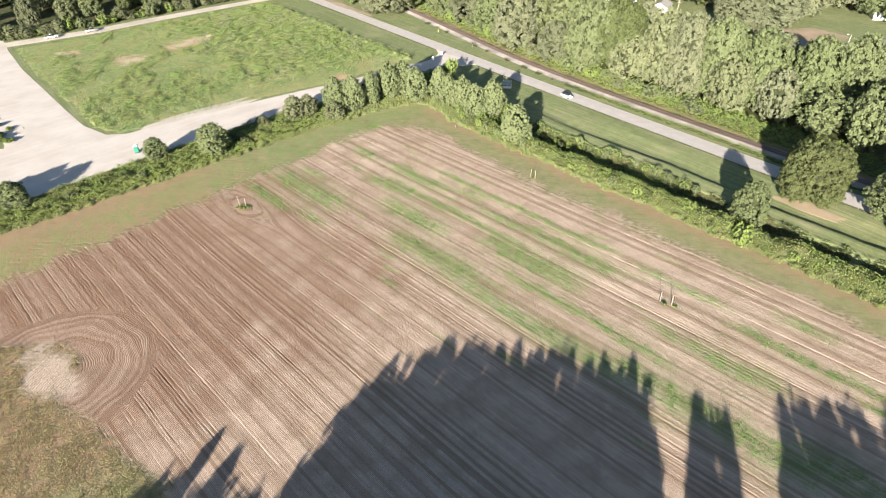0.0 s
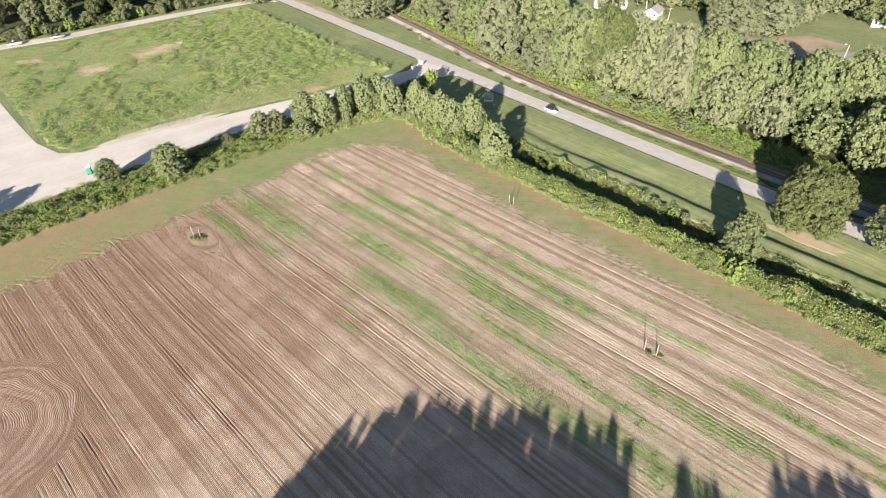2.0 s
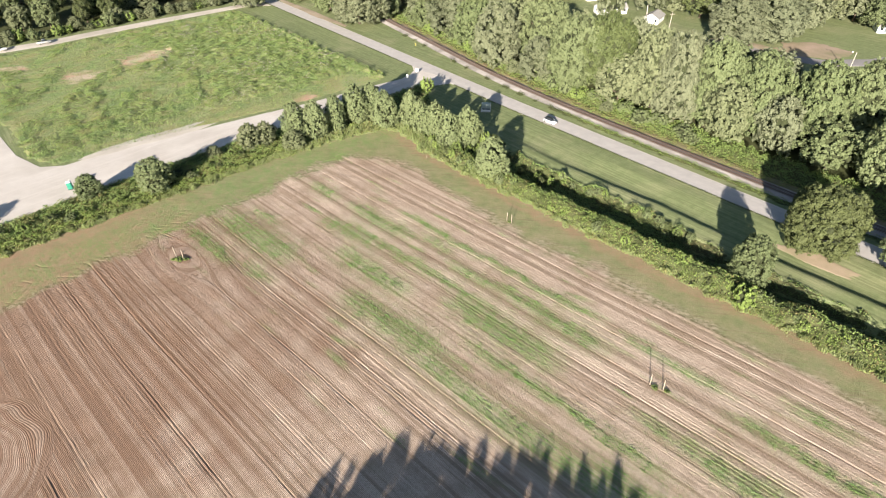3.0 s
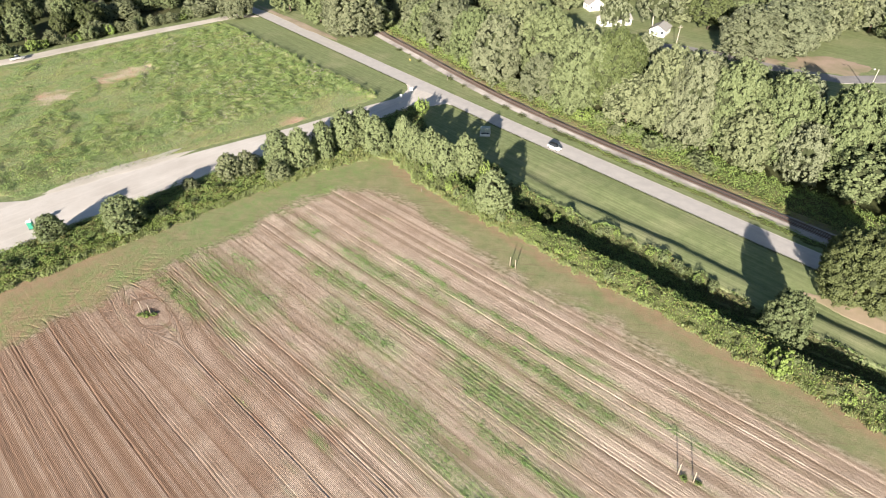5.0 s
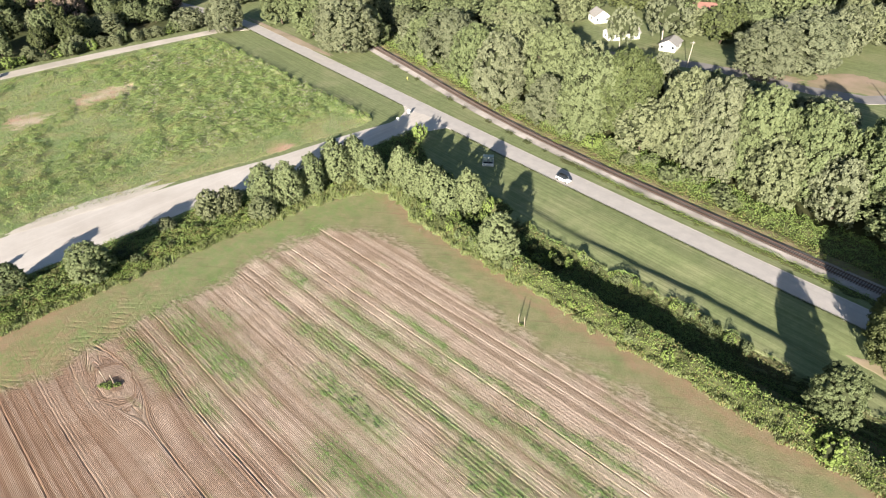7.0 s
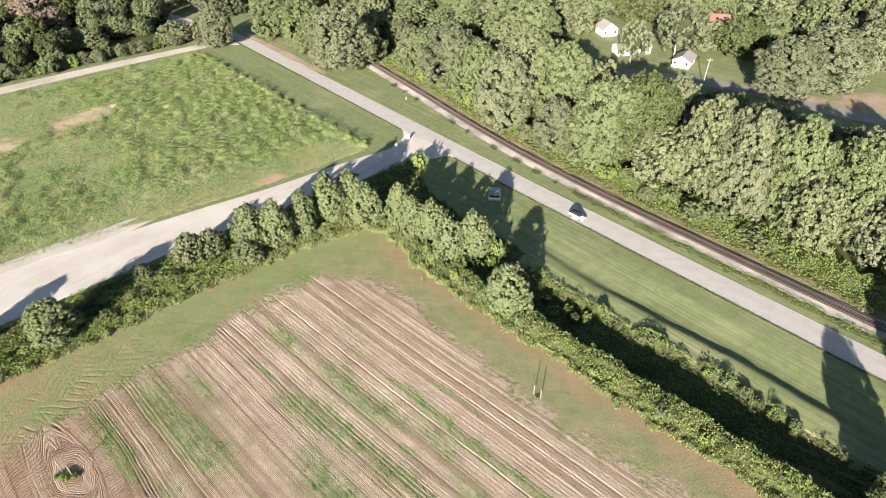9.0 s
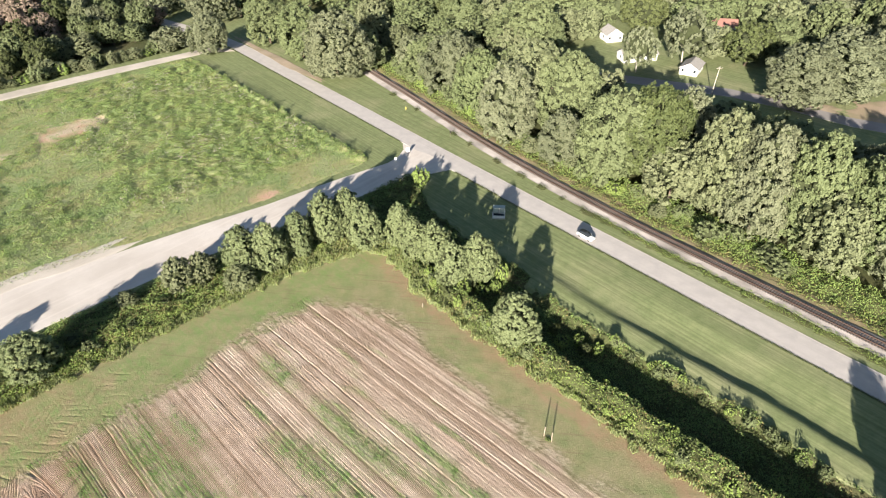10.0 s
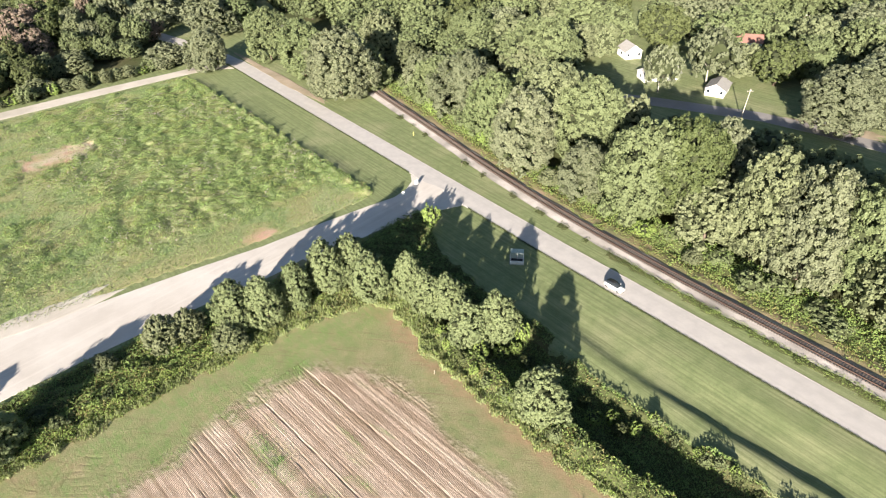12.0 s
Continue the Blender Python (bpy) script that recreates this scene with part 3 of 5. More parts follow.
strip("gravel_track", [(uv(a, v), uv(b, v)) for v, a, b in track][::-1], GRAVEL_FAR, 0.014, 0.08, label="tan gravel track along the edge of the woods", category="track")
street = [(-215, 246), (-180, 250), (-155, 255), (-144, 259), (-130, 263.5), (-112, 269), (-95, 270), (-75, 269), (-58, 272), (-45, 284), (-36, 300), (-25, 330)]
strip("street", [(uv(u - 1.5, v + 3.4), uv(u + 1.5, v - 3.4)) for u, v in street], STREET, 0.05, 0.1, label="narrow grey village street between the yards", category="street")


def disc(name, u, v, ru, rv, material, z, label, category, seed, turn=0.0, n=64):
    """A flat patch with a ragged outline and a rounded rim."""
    rr = np.random.RandomState(seed)
    ph = rr.uniform(0, 6.3, 6)
    ring, verts = [], []
    for k in range(n):
        a = 2 * math.pi * k / n
        f = 1 + rr.uniform(-0.08, 0.08) + sum(0.13 / (i * 0.4 + 1) * math.sin((i + 2) * a + ph[i]) for i in range(6))
        ca, sa = math.cos(a) * ru * f, math.sin(a) * rv * f
        ring.append((u + ca * math.cos(turn) - sa * math.sin(turn), v + ca * math.sin(turn) + sa * math.cos(turn)))
    fr = [0.15, 0.4, 0.65, 0.85, 1.0, 1.12]
    for f in fr:
        for p, q in ring:
            uu, vv = u + (p - u) * f, v + (q - v) * f
            verts.append(tuple(uv(uu, vv, float(ground_z(np.array(uu), np.array(vv))) + (z + 0.05 if f <= 1 else -0.04))))
    faces = [(i * n + k, i * n + (k + 1) % n, (i + 1) * n + (k + 1) % n, (i + 1) * n + k) for i in range(len(fr) - 1) for k in range(n)]
    c0 = len(verts)
    verts.append(tuple(uv(u, v, float(ground_z(np.array(u), np.array(v))) + z + 0.05)))
    me = mesh_of(name, verts, np.array(faces)[:, ::-1], [material], flat=False)
    bm = bmesh.new()
    bm.from_mesh(me)
    bm.verts.ensure_lookup_table()
    for k in range(n):
        bm.faces.new((bm.verts[c0], bm.verts[k], bm.verts[(k + 1) % n]))
    bmesh.ops.recalc_face_normals(bm, faces=bm.faces)
    bm.to_mesh(me)
    bm.free()
    return tagged(new(name, me), label, category, kind="structure")


disc("grass_island", -221, 17.5, 19, 8.5, LAWN, 0.03, "rough green island of grass between gravel tracks", "grass", 3, -0.1)
disc("dirt_verge", -21, 143.8, 7.5, 1.9, CLAY_BARE, 0.0, "bare reddish dirt strip under the roadside tree", "dirt", 4, -0.1)
disc("dirt_verge", -268, 187.9, 30, 2.3, DIRT, 0.035, "bare tan dirt shoulder beside the road", "dirt", 5, -0.12)
disc("dirt_verge", -186, 72, 3.2, 16, GRAVEL_FAR, 0.035, "bare tan dirt edge of the gravel drive", "dirt", 8, -0.12)
disc("dirt_yard", -66, 284, 13, 9, CLAY_BARE, 0.02, "bare orange dirt yard beside the street", "dirt", 6, 0.3)
disc("dirt_yard", -92, 274, 12, 4, DIRT, 0.015, "bare tan dirt bank beside the street", "dirt", 7, 0.1)

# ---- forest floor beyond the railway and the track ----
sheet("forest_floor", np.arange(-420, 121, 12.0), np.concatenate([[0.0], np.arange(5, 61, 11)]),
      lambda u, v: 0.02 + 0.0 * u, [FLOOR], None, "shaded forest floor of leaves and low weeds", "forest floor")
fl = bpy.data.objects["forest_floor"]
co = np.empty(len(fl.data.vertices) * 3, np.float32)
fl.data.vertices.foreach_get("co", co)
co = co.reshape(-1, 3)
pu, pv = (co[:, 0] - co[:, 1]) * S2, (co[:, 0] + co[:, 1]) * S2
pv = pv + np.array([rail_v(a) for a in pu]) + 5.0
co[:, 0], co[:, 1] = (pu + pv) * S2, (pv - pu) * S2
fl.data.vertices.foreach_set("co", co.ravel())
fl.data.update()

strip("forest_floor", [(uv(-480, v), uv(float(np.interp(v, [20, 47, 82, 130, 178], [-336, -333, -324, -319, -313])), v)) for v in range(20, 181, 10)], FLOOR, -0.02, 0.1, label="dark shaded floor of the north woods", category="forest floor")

# ---- railway ----
rail_u = np.arange(-330, 91, 4.0)
rail_c = [uv(u, rail_v(u)) for u in rail_u]
rail_c = [Vector(p) for p in rail_c]
rail_n = []
for i in range(len(rail_c)):
    d = (rail_c[min(i + 1, len(rail_c) - 1)] - rail_c[max(i - 1, 0)]).normalized()
    rail_n.append(Vector((-d.y, d.x, 0)))
if rail_n[0].dot(uv(0, 1)) < 0:
    rail_n = [-n for n in rail_n]


def loft(name, profile, material, step=1, jag=0.0, seed=0):
    """A body along the railway with a cross-section of (offset, height)."""
    rr = np.random.RandomState(seed)
    verts, faces, k = [], [], len(profile)
    for c, n in list(zip(rail_c, rail_n))[::step]:
        for o, z in profile:
            j = rr.normal() * jag
            verts.append(c + n * (o + j) + Vector((0, 0, z + 0.15 * j)))
    for i in range(len(verts) // k - 1):
        for q in range(k - 1):
            o = i * k + q
            faces.append((o, o + k, o + k + 1, o + 1))
    return mesh_of(name, np.array([tuple(v) for v in verts]), faces, [material], flat=True)


railway = thing("railway", "single railway track on a pale stone ballast bed", "railway", kind="structure")
part("ballast", loft("ballast", [(-3.3, -0.06), (-2.8, 0.02), (-1.9, 0.3), (-1.3, 0.45), (1.3, 0.45), (1.7, 0.42), (2.7, 0.05), (3.0, -0.06)], BALLAST, 1, 0.12, 3), None, railway, "pale grey crushed stone ballast")
STEEL = plain("rusty_rail_steel", (0.16, 0.10, 0.075), 0.55, 0.6, 0.2, 6)
for side in (-0.75, 0.75):
    part("rail", loft("rail", [(side - 0.07, 0.60), (side - 0.035, 0.63), (side - 0.035, 0.74), (side + 0.035, 0.74), (side + 0.035, 0.63), (side + 0.07, 0.60)], STEEL), None, railway, "rusty steel rail")
tagged(new("clay_bank", loft("clay_bank", [(2.6, 0.02), (3.0, 0.1), (3.6, 0.16), (4.6, 0.16), (5.6, 0.03)], CLAY, 1, 0.22, 9)), "bare orange clay and dry grass bank", "bank", kind="structure")

# ---- vegetation ----
rng = np.random.RandomState(12)


def quad_ball(C, R, rs):
    """Lumpy balls of four-cornered faces round the centres C: a crown's heart, its inner shade put into a dark colour.
    """
    k = np.linspace(-1, 1, 4)
    a, b = [g.ravel() for g in np.meshgrid(k, k, indexing="ij")]
    one = np.ones_like(a)
    sides = np.concatenate([np.stack(q, -1) for q in ((a, b, one), (b, a, -one), (one, a, b), (-one, b, a), (b, one, a), (a, -one, b))])
    sides /= np.linalg.norm(sides, axis=1, keepdims=True)
    cell = np.array([(4 * p + q, 4 * p + q + 4, 4 * p + q + 5, 4 * p + q + 1) for p in range(3) for q in range(3)])
    cells = np.concatenate([cell + 16 * m for m in range(6)])
    wob = 1 + 0.12 * np.sin(5 * sides[:, 0] + 4 * sides[:, 2] + rs.uniform(0, 6)) + 0.08 * np.sin(7 * sides[:, 1] + rs.uniform(0, 6))
    V = (C[:, None, :] + sides[None] * (R[:, None] * wob[None])[..., None]).reshape(-1, 3)
    F = (cells[None] + (np.arange(len(C)) * len(sides))[:, None, None]).reshape(-1, 4)
    return V, F


def spire_crown(name, seed, h, r, base, clumps, leaves, size, leaf):
    """Leaf clumps in a tall narrow cone."""
    rs = np.random.RandomState(seed)
    t = rs.uniform(0, 1, clumps * 3)
    env = np.clip(1.02 - t, 0, 1) ** 0.8 * np.clip(t / 0.08, 0.3, 1)
    keep = rs.uniform(0, 1, clumps * 3) < 0.55 + 0.85 * env
    t, env = t[keep][:clumps], env[keep][:clumps]
    n = len(t)
    az = rs.uniform(0, 2 * np.pi, n)
    R = r * env * np.where(rs.uniform(0, 1, n) < 0.72, rs.uniform(0.78, 1.0, n), rs.uniform(0.2, 0.75, n))
    rc = r * 0.3 * rs.uniform(0.65, 1.25, n) * (0.28 + 0.72 * env)
    C = np.stack([np.maximum(R - rc * 0.4, 0) * np.cos(az), np.maximum(R - rc * 0.4, 0) * np.sin(az), np.minimum(base + (h - base) * t, h - rc * 0.5)], -1)
    k = np.repeat(np.arange(n), leaves)
    D = rs.normal(size=(len(k), 3)) + 0.9 * C[k] * np.array([1, 1, 0]) / r + np.array([0, 0, 0.55])
    D /= np.linalg.norm(D, axis=1, keepdims=True)
    P = C[k] + D * (rc[k] * rs.uniform(0.75, 1.08, len(k)))[:, None]
    V, F = leaf_cards(P, D + rs.normal(size=D.shape) * 0.4, size, rs, 0.75)
    return mesh_of(name, V, F, [leaf])


def crown(name, seed, h, r, base, shape, lobes, tufts, leaves, size, leaf, lobe_r=0.34):
    """Boughs as rounded lobes over an uneven envelope, each clad in tufts of leaves; between the lobes lie deep gaps."""
    rs = np.random.RandomState(seed)
    ph, am = rs.uniform(0, 6.3, (3, 4)), rs.uniform(0.05, 0.13, (3, 4)) * (0.5 if name.startswith("lone") else 1.0)

    def envelope(t):
        if shape == "round":
            return np.sqrt(np.clip(1 - ((t - 0.42) / 0.58) ** 2, 0, 1)) * np.where(t < 0.42, np.sqrt(np.clip(1 - ((0.42 - t) / 0.5) ** 2, 0.05, 1)), 1)
        if shape == "egg":
            return np.sqrt(np.clip(1 - ((t - 0.38) / 0.62) ** 2, 0, 1))
        return np.clip(1 - t ** 3.2, 0, 1) ** 0.65 * np.clip(0.66 + t / 0.8, 0, 1)      # young pine

    t = (np.arange(lobes) + rs.uniform(0.1, 0.9, lobes)) / lobes
    t = 1 - (1 - t) ** 0.9
    az = np.arange(lobes) * 2.39996 + rs.uniform(-0.35, 0.35, lobes)
    swell = 1 + sum(am[i % 3, i] * np.sin((i + 1) * az + ph[i % 3, i] + 3 * t) for i in range(4))
    rl = r * lobe_r * rs.uniform(0.72, 1.2, lobes) * (0.55 + 0.45 * envelope(t))
    R = np.maximum(r * envelope(t) * swell * rs.uniform(0.9, 1.04, lobes) - rl * 0.85, 0)
    L = np.stack([R * np.cos(az), R * np.sin(az), np.clip(base + (h - base) * t, base + rl * 0.5, h - rl * 0.8)], -1)
    # tufts sit on the lobes' outer skin
    w = rl ** 2 / np.sum(rl ** 2)
    pick = rs.choice(lobes, tufts * 3, p=w)
    D = rs.normal(size=(tufts * 3, 3)) + 0.8 * L[pick] * np.array([1, 1, 0]) / r + np.array([0, 0, 0.35])
    D /= np.linalg.norm(D, axis=1, keepdims=True)
    C = L[pick] + D * (rl[pick] * rs.uniform(0.72, 1.12, len(pick)))[:, None]
    inside = np.zeros(len(C), bool)
    for k in range(lobes):
        inside |= (np.linalg.norm(C - L[k], axis=1) < 0.7 * rl[k]) & (pick != k)
    C, D, rt = C[~inside][:tufts], D[~inside][:tufts], rl[pick][~inside][:tufts]
    # more tufts close the skin between the lobes
    m = int(tufts * 0.8)
    t, az = rs.uniform(0.02, 0.98, m), rs.uniform(0, 2 * np.pi, m)
    swell = 1 + sum(am[i % 3, i] * np.sin((i + 1) * az + ph[i % 3, i] + 3 * t) for i in range(4))
    R = r * envelope(t) * swell * rs.uniform(0.74, 0.93, m)
    F = np.stack([np.cos(az) * envelope(t), np.sin(az) * envelope(t), 2.4 * (t - 0.4) * r / (h - base)], -1)
    C = np.concatenate([C, np.stack([R * np.cos(az), R * np.sin(az), base + (h - base) * (0.04 + 0.9 * t)], -1)])
    D = np.concatenate([D, F / np.maximum(np.linalg.norm(F, axis=1, keepdims=True), 1e-6)])
    rt = np.concatenate([rt, np.full(m, r * 0.22)])
    k = np.repeat(np.arange(len(C)), leaves)
    E = rs.normal(size=(len(k), 3)) + 1.1 * D[k]
    E /= np.linalg.norm(E, axis=1, keepdims=True)
    P = C[k] + E * (np.maximum(rt[k] * 0.4, 0.06 * r) * rs.uniform(0.35, 1.1, len(k)))[:, None]
    P[:, 2] = np.maximum(P[:, 2], 0.15)
    V, F = leaf_cards(P, 0.5 * D[k] + 0.55 * E + rs.normal(size=E.shape) * 0.38, size, rs, 0.75)
    # dark balls inside the crown, drawn as the shade in its gaps
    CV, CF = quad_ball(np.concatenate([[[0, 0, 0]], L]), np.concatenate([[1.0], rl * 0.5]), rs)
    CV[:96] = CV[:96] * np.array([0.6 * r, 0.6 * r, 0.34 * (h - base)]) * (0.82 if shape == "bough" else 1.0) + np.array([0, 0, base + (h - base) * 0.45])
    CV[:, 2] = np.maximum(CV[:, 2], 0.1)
    me = mesh_of(name, np.concatenate([V, CV]), np.concatenate([F, CF + len(V)]), [leaf, CORE_SHADE])
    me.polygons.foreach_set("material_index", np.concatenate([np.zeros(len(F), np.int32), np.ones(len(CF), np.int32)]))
    return me


def trunk_of(h, r, base, thick, seed, limbs=5):
    rs = random.Random(seed)
    bm = bmesh.new()
    top = base + (h - base) * 0.7
    pts = [(0, 0, -0.15), (0.02 * h * rs.uniform(-1, 1), 0.02 * h * rs.uniform(-1, 1), base * 0.6 + 0.5), (0.03 * h * rs.uniform(-1, 1), 0.03 * h * rs.uniform(-1, 1), top)]
    tube(bm, pts, [thick * 1.35, thick, thick * 0.25])
    for i in range(limbs):
        a, z0 = i * 2.4 + rs.uniform(-0.4, 0.4), base + (h - base) * (0.05 + 0.45 * i / limbs)
        ln = r * rs.uniform(0.5, 0.85)
        tube(bm, [(0, 0, z0), (ln * 0.5 * math.cos(a), ln * 0.5 * math.sin(a), z0 + ln * 0.28), (ln * math.cos(a), ln * math.sin(a), z0 + ln * 0.6)], [thick * 0.42, thick * 0.3, thick * 0.1], 5)
    return bm


KINDS = {}


def tree_kind(key, seed, h, r, base, shape, lobes, tufts, leaves, size, leaf, thick, name="tree", bark=None, label="", lobe_r=0.34):
    if shape == "spire":
        leafy = spire_crown(key, seed, h, r, base, lobes, leaves, size, LEAF[leaf])
    else:
        leafy = crown(key, seed, h, r, base, shape, lobes, tufts, leaves, size, LEAF[leaf], lobe_r)
    me = bpy.data.meshes.new("trunk")
    bm = trunk_of(h, r, base, thick, seed)
    bm.to_mesh(me)
    bm.free()
    me.materials.append(bark or BARK)
    KINDS[key] = (h, r, leafy, me, name, label)


def plant(key, x, y, h, r, turn=None, group="", z=0.0, label=""):
    """A tree or bush of that kind, with its own height and crown radius."""
    h0, r0, cm, tm, name, text = KINDS[key]
    turn = rng.uniform(0, 360) if turn is None else turn
    root = thing(name, label or text, name.replace("_", " "), Matrix.Translation((x, y, z)) @ Matrix.Rotation(radians(turn), 4, "Z") @ Matrix.Diagonal((r / r0, r / r0, h / h0, 1)), group)
    part("trunk", tm, None, root)
    part("crown", cm, None, root)
    return root


tree_kind("oak1", 1, 19, 9, 2.5, "round", 40, 330, 17, 0.594, "oak", 0.42, "oak_tree", label="broad green oak with a lumpy crown", lobe_r=0.26)
tree_kind("oak2", 2, 19, 9, 2.5, "round", 44, 330, 17, 0.594, "deep", 0.42, "oak_tree", label="dark green oak with a dense rounded crown", lobe_r=0.234)
tree_kind("grey1", 3, 17, 8, 2.0, "egg", 40, 330, 17, 0.54, "grey", 0.35, "broadleaf_tree", label="grey-green broadleaf tree with a billowing crown", lobe_r=0.26)
tree_kind("yel1", 4, 15, 7, 2.0, "egg", 36, 330, 17, 0.497, "yellow", 0.3, "broadleaf_tree", label="yellow-green broadleaf tree with a full crown", lobe_r=0.26)
tree_kind("oak3", 5, 20, 8, 2.5, "egg", 44, 330, 17, 0.54, "oak", 0.4, "broadleaf_tree", label="tall green broadleaf tree with a full crown", lobe_r=0.234)
tree_kind("brn1", 6, 16, 7, 2.0, "egg", 36, 330, 17, 0.497, "brown", 0.3, "broadleaf_tree", label="browning broadleaf tree at the edge of the woods")
tree_kind("big1", 21, 22, 10, 1.5, "round", 68, 820, 24, 0.44, "oak", 0.45, "oak_tree", label="big green oak with a lumpy spreading crown", lobe_r=0.211)
tree_kind("big2", 22, 22, 10, 1.5, "round", 72, 820, 24, 0.44, "deep", 0.45, "oak_tree", label="big dark green oak with a dense rounded crown", lobe_r=0.203)
tree_kind("big3", 23, 24, 9, 1.5, "egg", 68, 820, 24, 0.42, "grey", 0.4, "broadleaf_tree", label="big grey-green broadleaf tree with a billowing crown", lobe_r=0.211)
tree_kind("big4", 24, 24, 9, 1.5, "egg", 64, 820, 24, 0.42, "yellow", 0.4, "broadleaf_tree", label="big light green broadleaf tree with a full crown", lobe_r=0.218)
tree_kind("big5", 25, 24, 9, 1.5, "egg", 72, 820, 24, 0.42, "oak", 0.4, "broadleaf_tree", label="big green broadleaf tree with a full crown", lobe_r=0.203)
tree_kind("lone", 27, 16, 9, 1.0, "egg", 120, 1000, 28, 0.34, "deep", 0.4, "oak_tree", label="dense dark green oak with a rounded crown beside the road", lobe_r=0.164)
tree_kind("lone2", 28, 12, 5, 0.8, "egg", 68, 560, 28, 0.25, "oak", 0.25, "broadleaf_tree", label="small green tree with layered boughs in the hedgerow", lobe_r=0.195)
tree_kind("pine1", 7, 10.5, 3.8, 0.5, "bough", 80, 520, 30, 0.19, "pine", 0.14, "pine_tree", label="young bushy pine in the hedgerow", lobe_r=0.218)
tree_kind("pine2", 8, 10.5, 3.8, 0.4, "bough", 72, 520, 30, 0.19, "pine", 0.14, "pine_tree", label="young bushy pine with tufted boughs", lobe_r=0.234)
tree_kind("spire", 9, 24, 4.2, 1.5, "spire", 170, 0, 26, 0.85, "deep", 0.3, "conifer", label="tall dark pointed conifer behind the field")
tree_kind("bush1", 10, 3.0, 2.2, 0.2, "round", 18, 80, 18, 0.25, "bright", 0.06, "bush", label="bright green bush in the hedgerow", lobe_r=0.328)
tree_kind("bush2", 11, 3.2, 2.2, 0.2, "round", 18, 80, 18, 0.26, "oak", 0.06, "bush", label="green bush in the hedgerow", lobe_r=0.328)
tree_kind("bush3", 13, 2.6, 2.0, 0.15, "egg", 18, 80, 18, 0.24, "deep", 0.05, "bush", label="dark green bush in the hedgerow", lobe_r=0.328)
tree_kind("young1", 14, 6.5, 3.0, 0.4, "egg", 36, 250, 24, 0.24, "yellow", 0.1, "young_tree", label="young light green tree in the hedgerow", lobe_r=0.25)
tree_kind("pale1", 15, 12, 7.0, 3.0, "egg", 44, 150, 18, 0.42, "grey", 0.22, "broadleaf_tree", PALE_BARK, "thin-crowned pale tree in a yard", lobe_r=0.203)

wood0 = random.Random(8)
# trees beyond the railway: x, y, height, crown radius
for key, x, y, h, r in [("big1", 54, 215, 24, 9.5), ("big2", 64, 214, 25, 10), ("big3", 76, 222, 21, 7), ("big4", 75, 197, 25, 7.5), ("big3", 80, 188, 26, 7.5), ("big5", 87, 182, 26, 7.5),
                        ("big3", 43, 226, 14, 6.2), ("big5", 48, 245, 24, 9), ("big3", 30, 243, 22, 9), ("big4", 39, 257, 24, 11), ("big5", 23, 262, 20, 8), ("big1", 45, 305, 24, 14),
                        ("big5", 21, 335, 20, 11), ("big3", 15, 282, 20, 10), ("big5", 6, 292, 16, 8), ("big4", -5, 322, 12, 6.5)]:
    plant(key, x, y, h, r, group="trees beyond the railway")
for key, x, y, h, r in [("big3", -28.5, 299, 24, 12.5), ("big5", -20, 306, 17, 8), ("big5", -46, 323, 22, 9.5), ("big5", -64, 345, 21, 9), ("big3", -87, 334, 16.5, 8), ("oak1", 1, 363, 20, 12),
                        ("oak3", -18, 365, 18, 8.5), ("oak1", -34, 386, 18, 10.5), ("yel1", 74, 333, 13, 7.5), ("pale1", 85, 293, 16, 6.5), ("pale1", 105, 300, 20, 9), ("grey1", 131, 357, 16, 9),
                        ("yel1", 119, 306, 12, 8.5), ("oak2", 128, 296, 16, 9), ("oak1", 140, 299, 16, 9)]:
    plant(key, x, y, h, r, group="trees round the houses")
for key, x, y, h, r in [("big3", 127, 259, 19, 11), ("big3", 143, 264, 20, 13), ("brn1", 158, 357, 8, 9), ("grey1", 179, 334, 16, 12), ("oak1", 78, 370, 18, 14), ("bush2", 99, 241, 8, 8), ("big5", 97, 195, 20.5, 9),
                        # the oak1 and oak2 trees on this line stand out of view, added to cast shade
                        ("big3", 104, 185, 21.5, 10), ("big5", 98, 176, 24, 8), ("big5", 111, 168, 24, 8), ("big5", 121, 166, 25, 8), ("big2", 122, 152, 16, 8), ("lone", 88.8, 121, 14.6, 7.8), ("big1", 103, 109, 13, 6.5), ("oak2", 99, 91, 19, 7), ("oak2", 108, 97, 21, 8), ("oak2", 117, 100, 22, 9), ("oak1", 128, 104, 22, 9), ("oak2", 108, 82, 20, 8),
                        ("lone2", 68.8, 110.2, 10.8, 4.0)]:
    plant(key, x, y, h, r, group="trees beside the road" if x > 86 else "")
for key, x, y, h, r in [("brn1", -187, 375, 17, 12), ("oak2", -183, 396, 18, 12), ("yel1", -172, 408, 20, 8), ("grey1", -155, 405, 20, 7.5), ("oak1", -129, 368, 14, 6), ("oak1", -136, 350, 10, 6), ("yel1", -143, 336, 9, 7.5),
                        ("oak1", -128, 353, 8, 6), ("grey1", -107, 342, 9, 7.5), ("young1", -146, 312, 6, 5), ("oak1", -160, 324, 8, 8), ("grey1", -131, 402, 16, 11), ("grey1", -101, 385, 18, 12), ("oak3", -89, 392, 16, 8)]:
    plant(key, x, y, h, r, group="trees of the north woods")
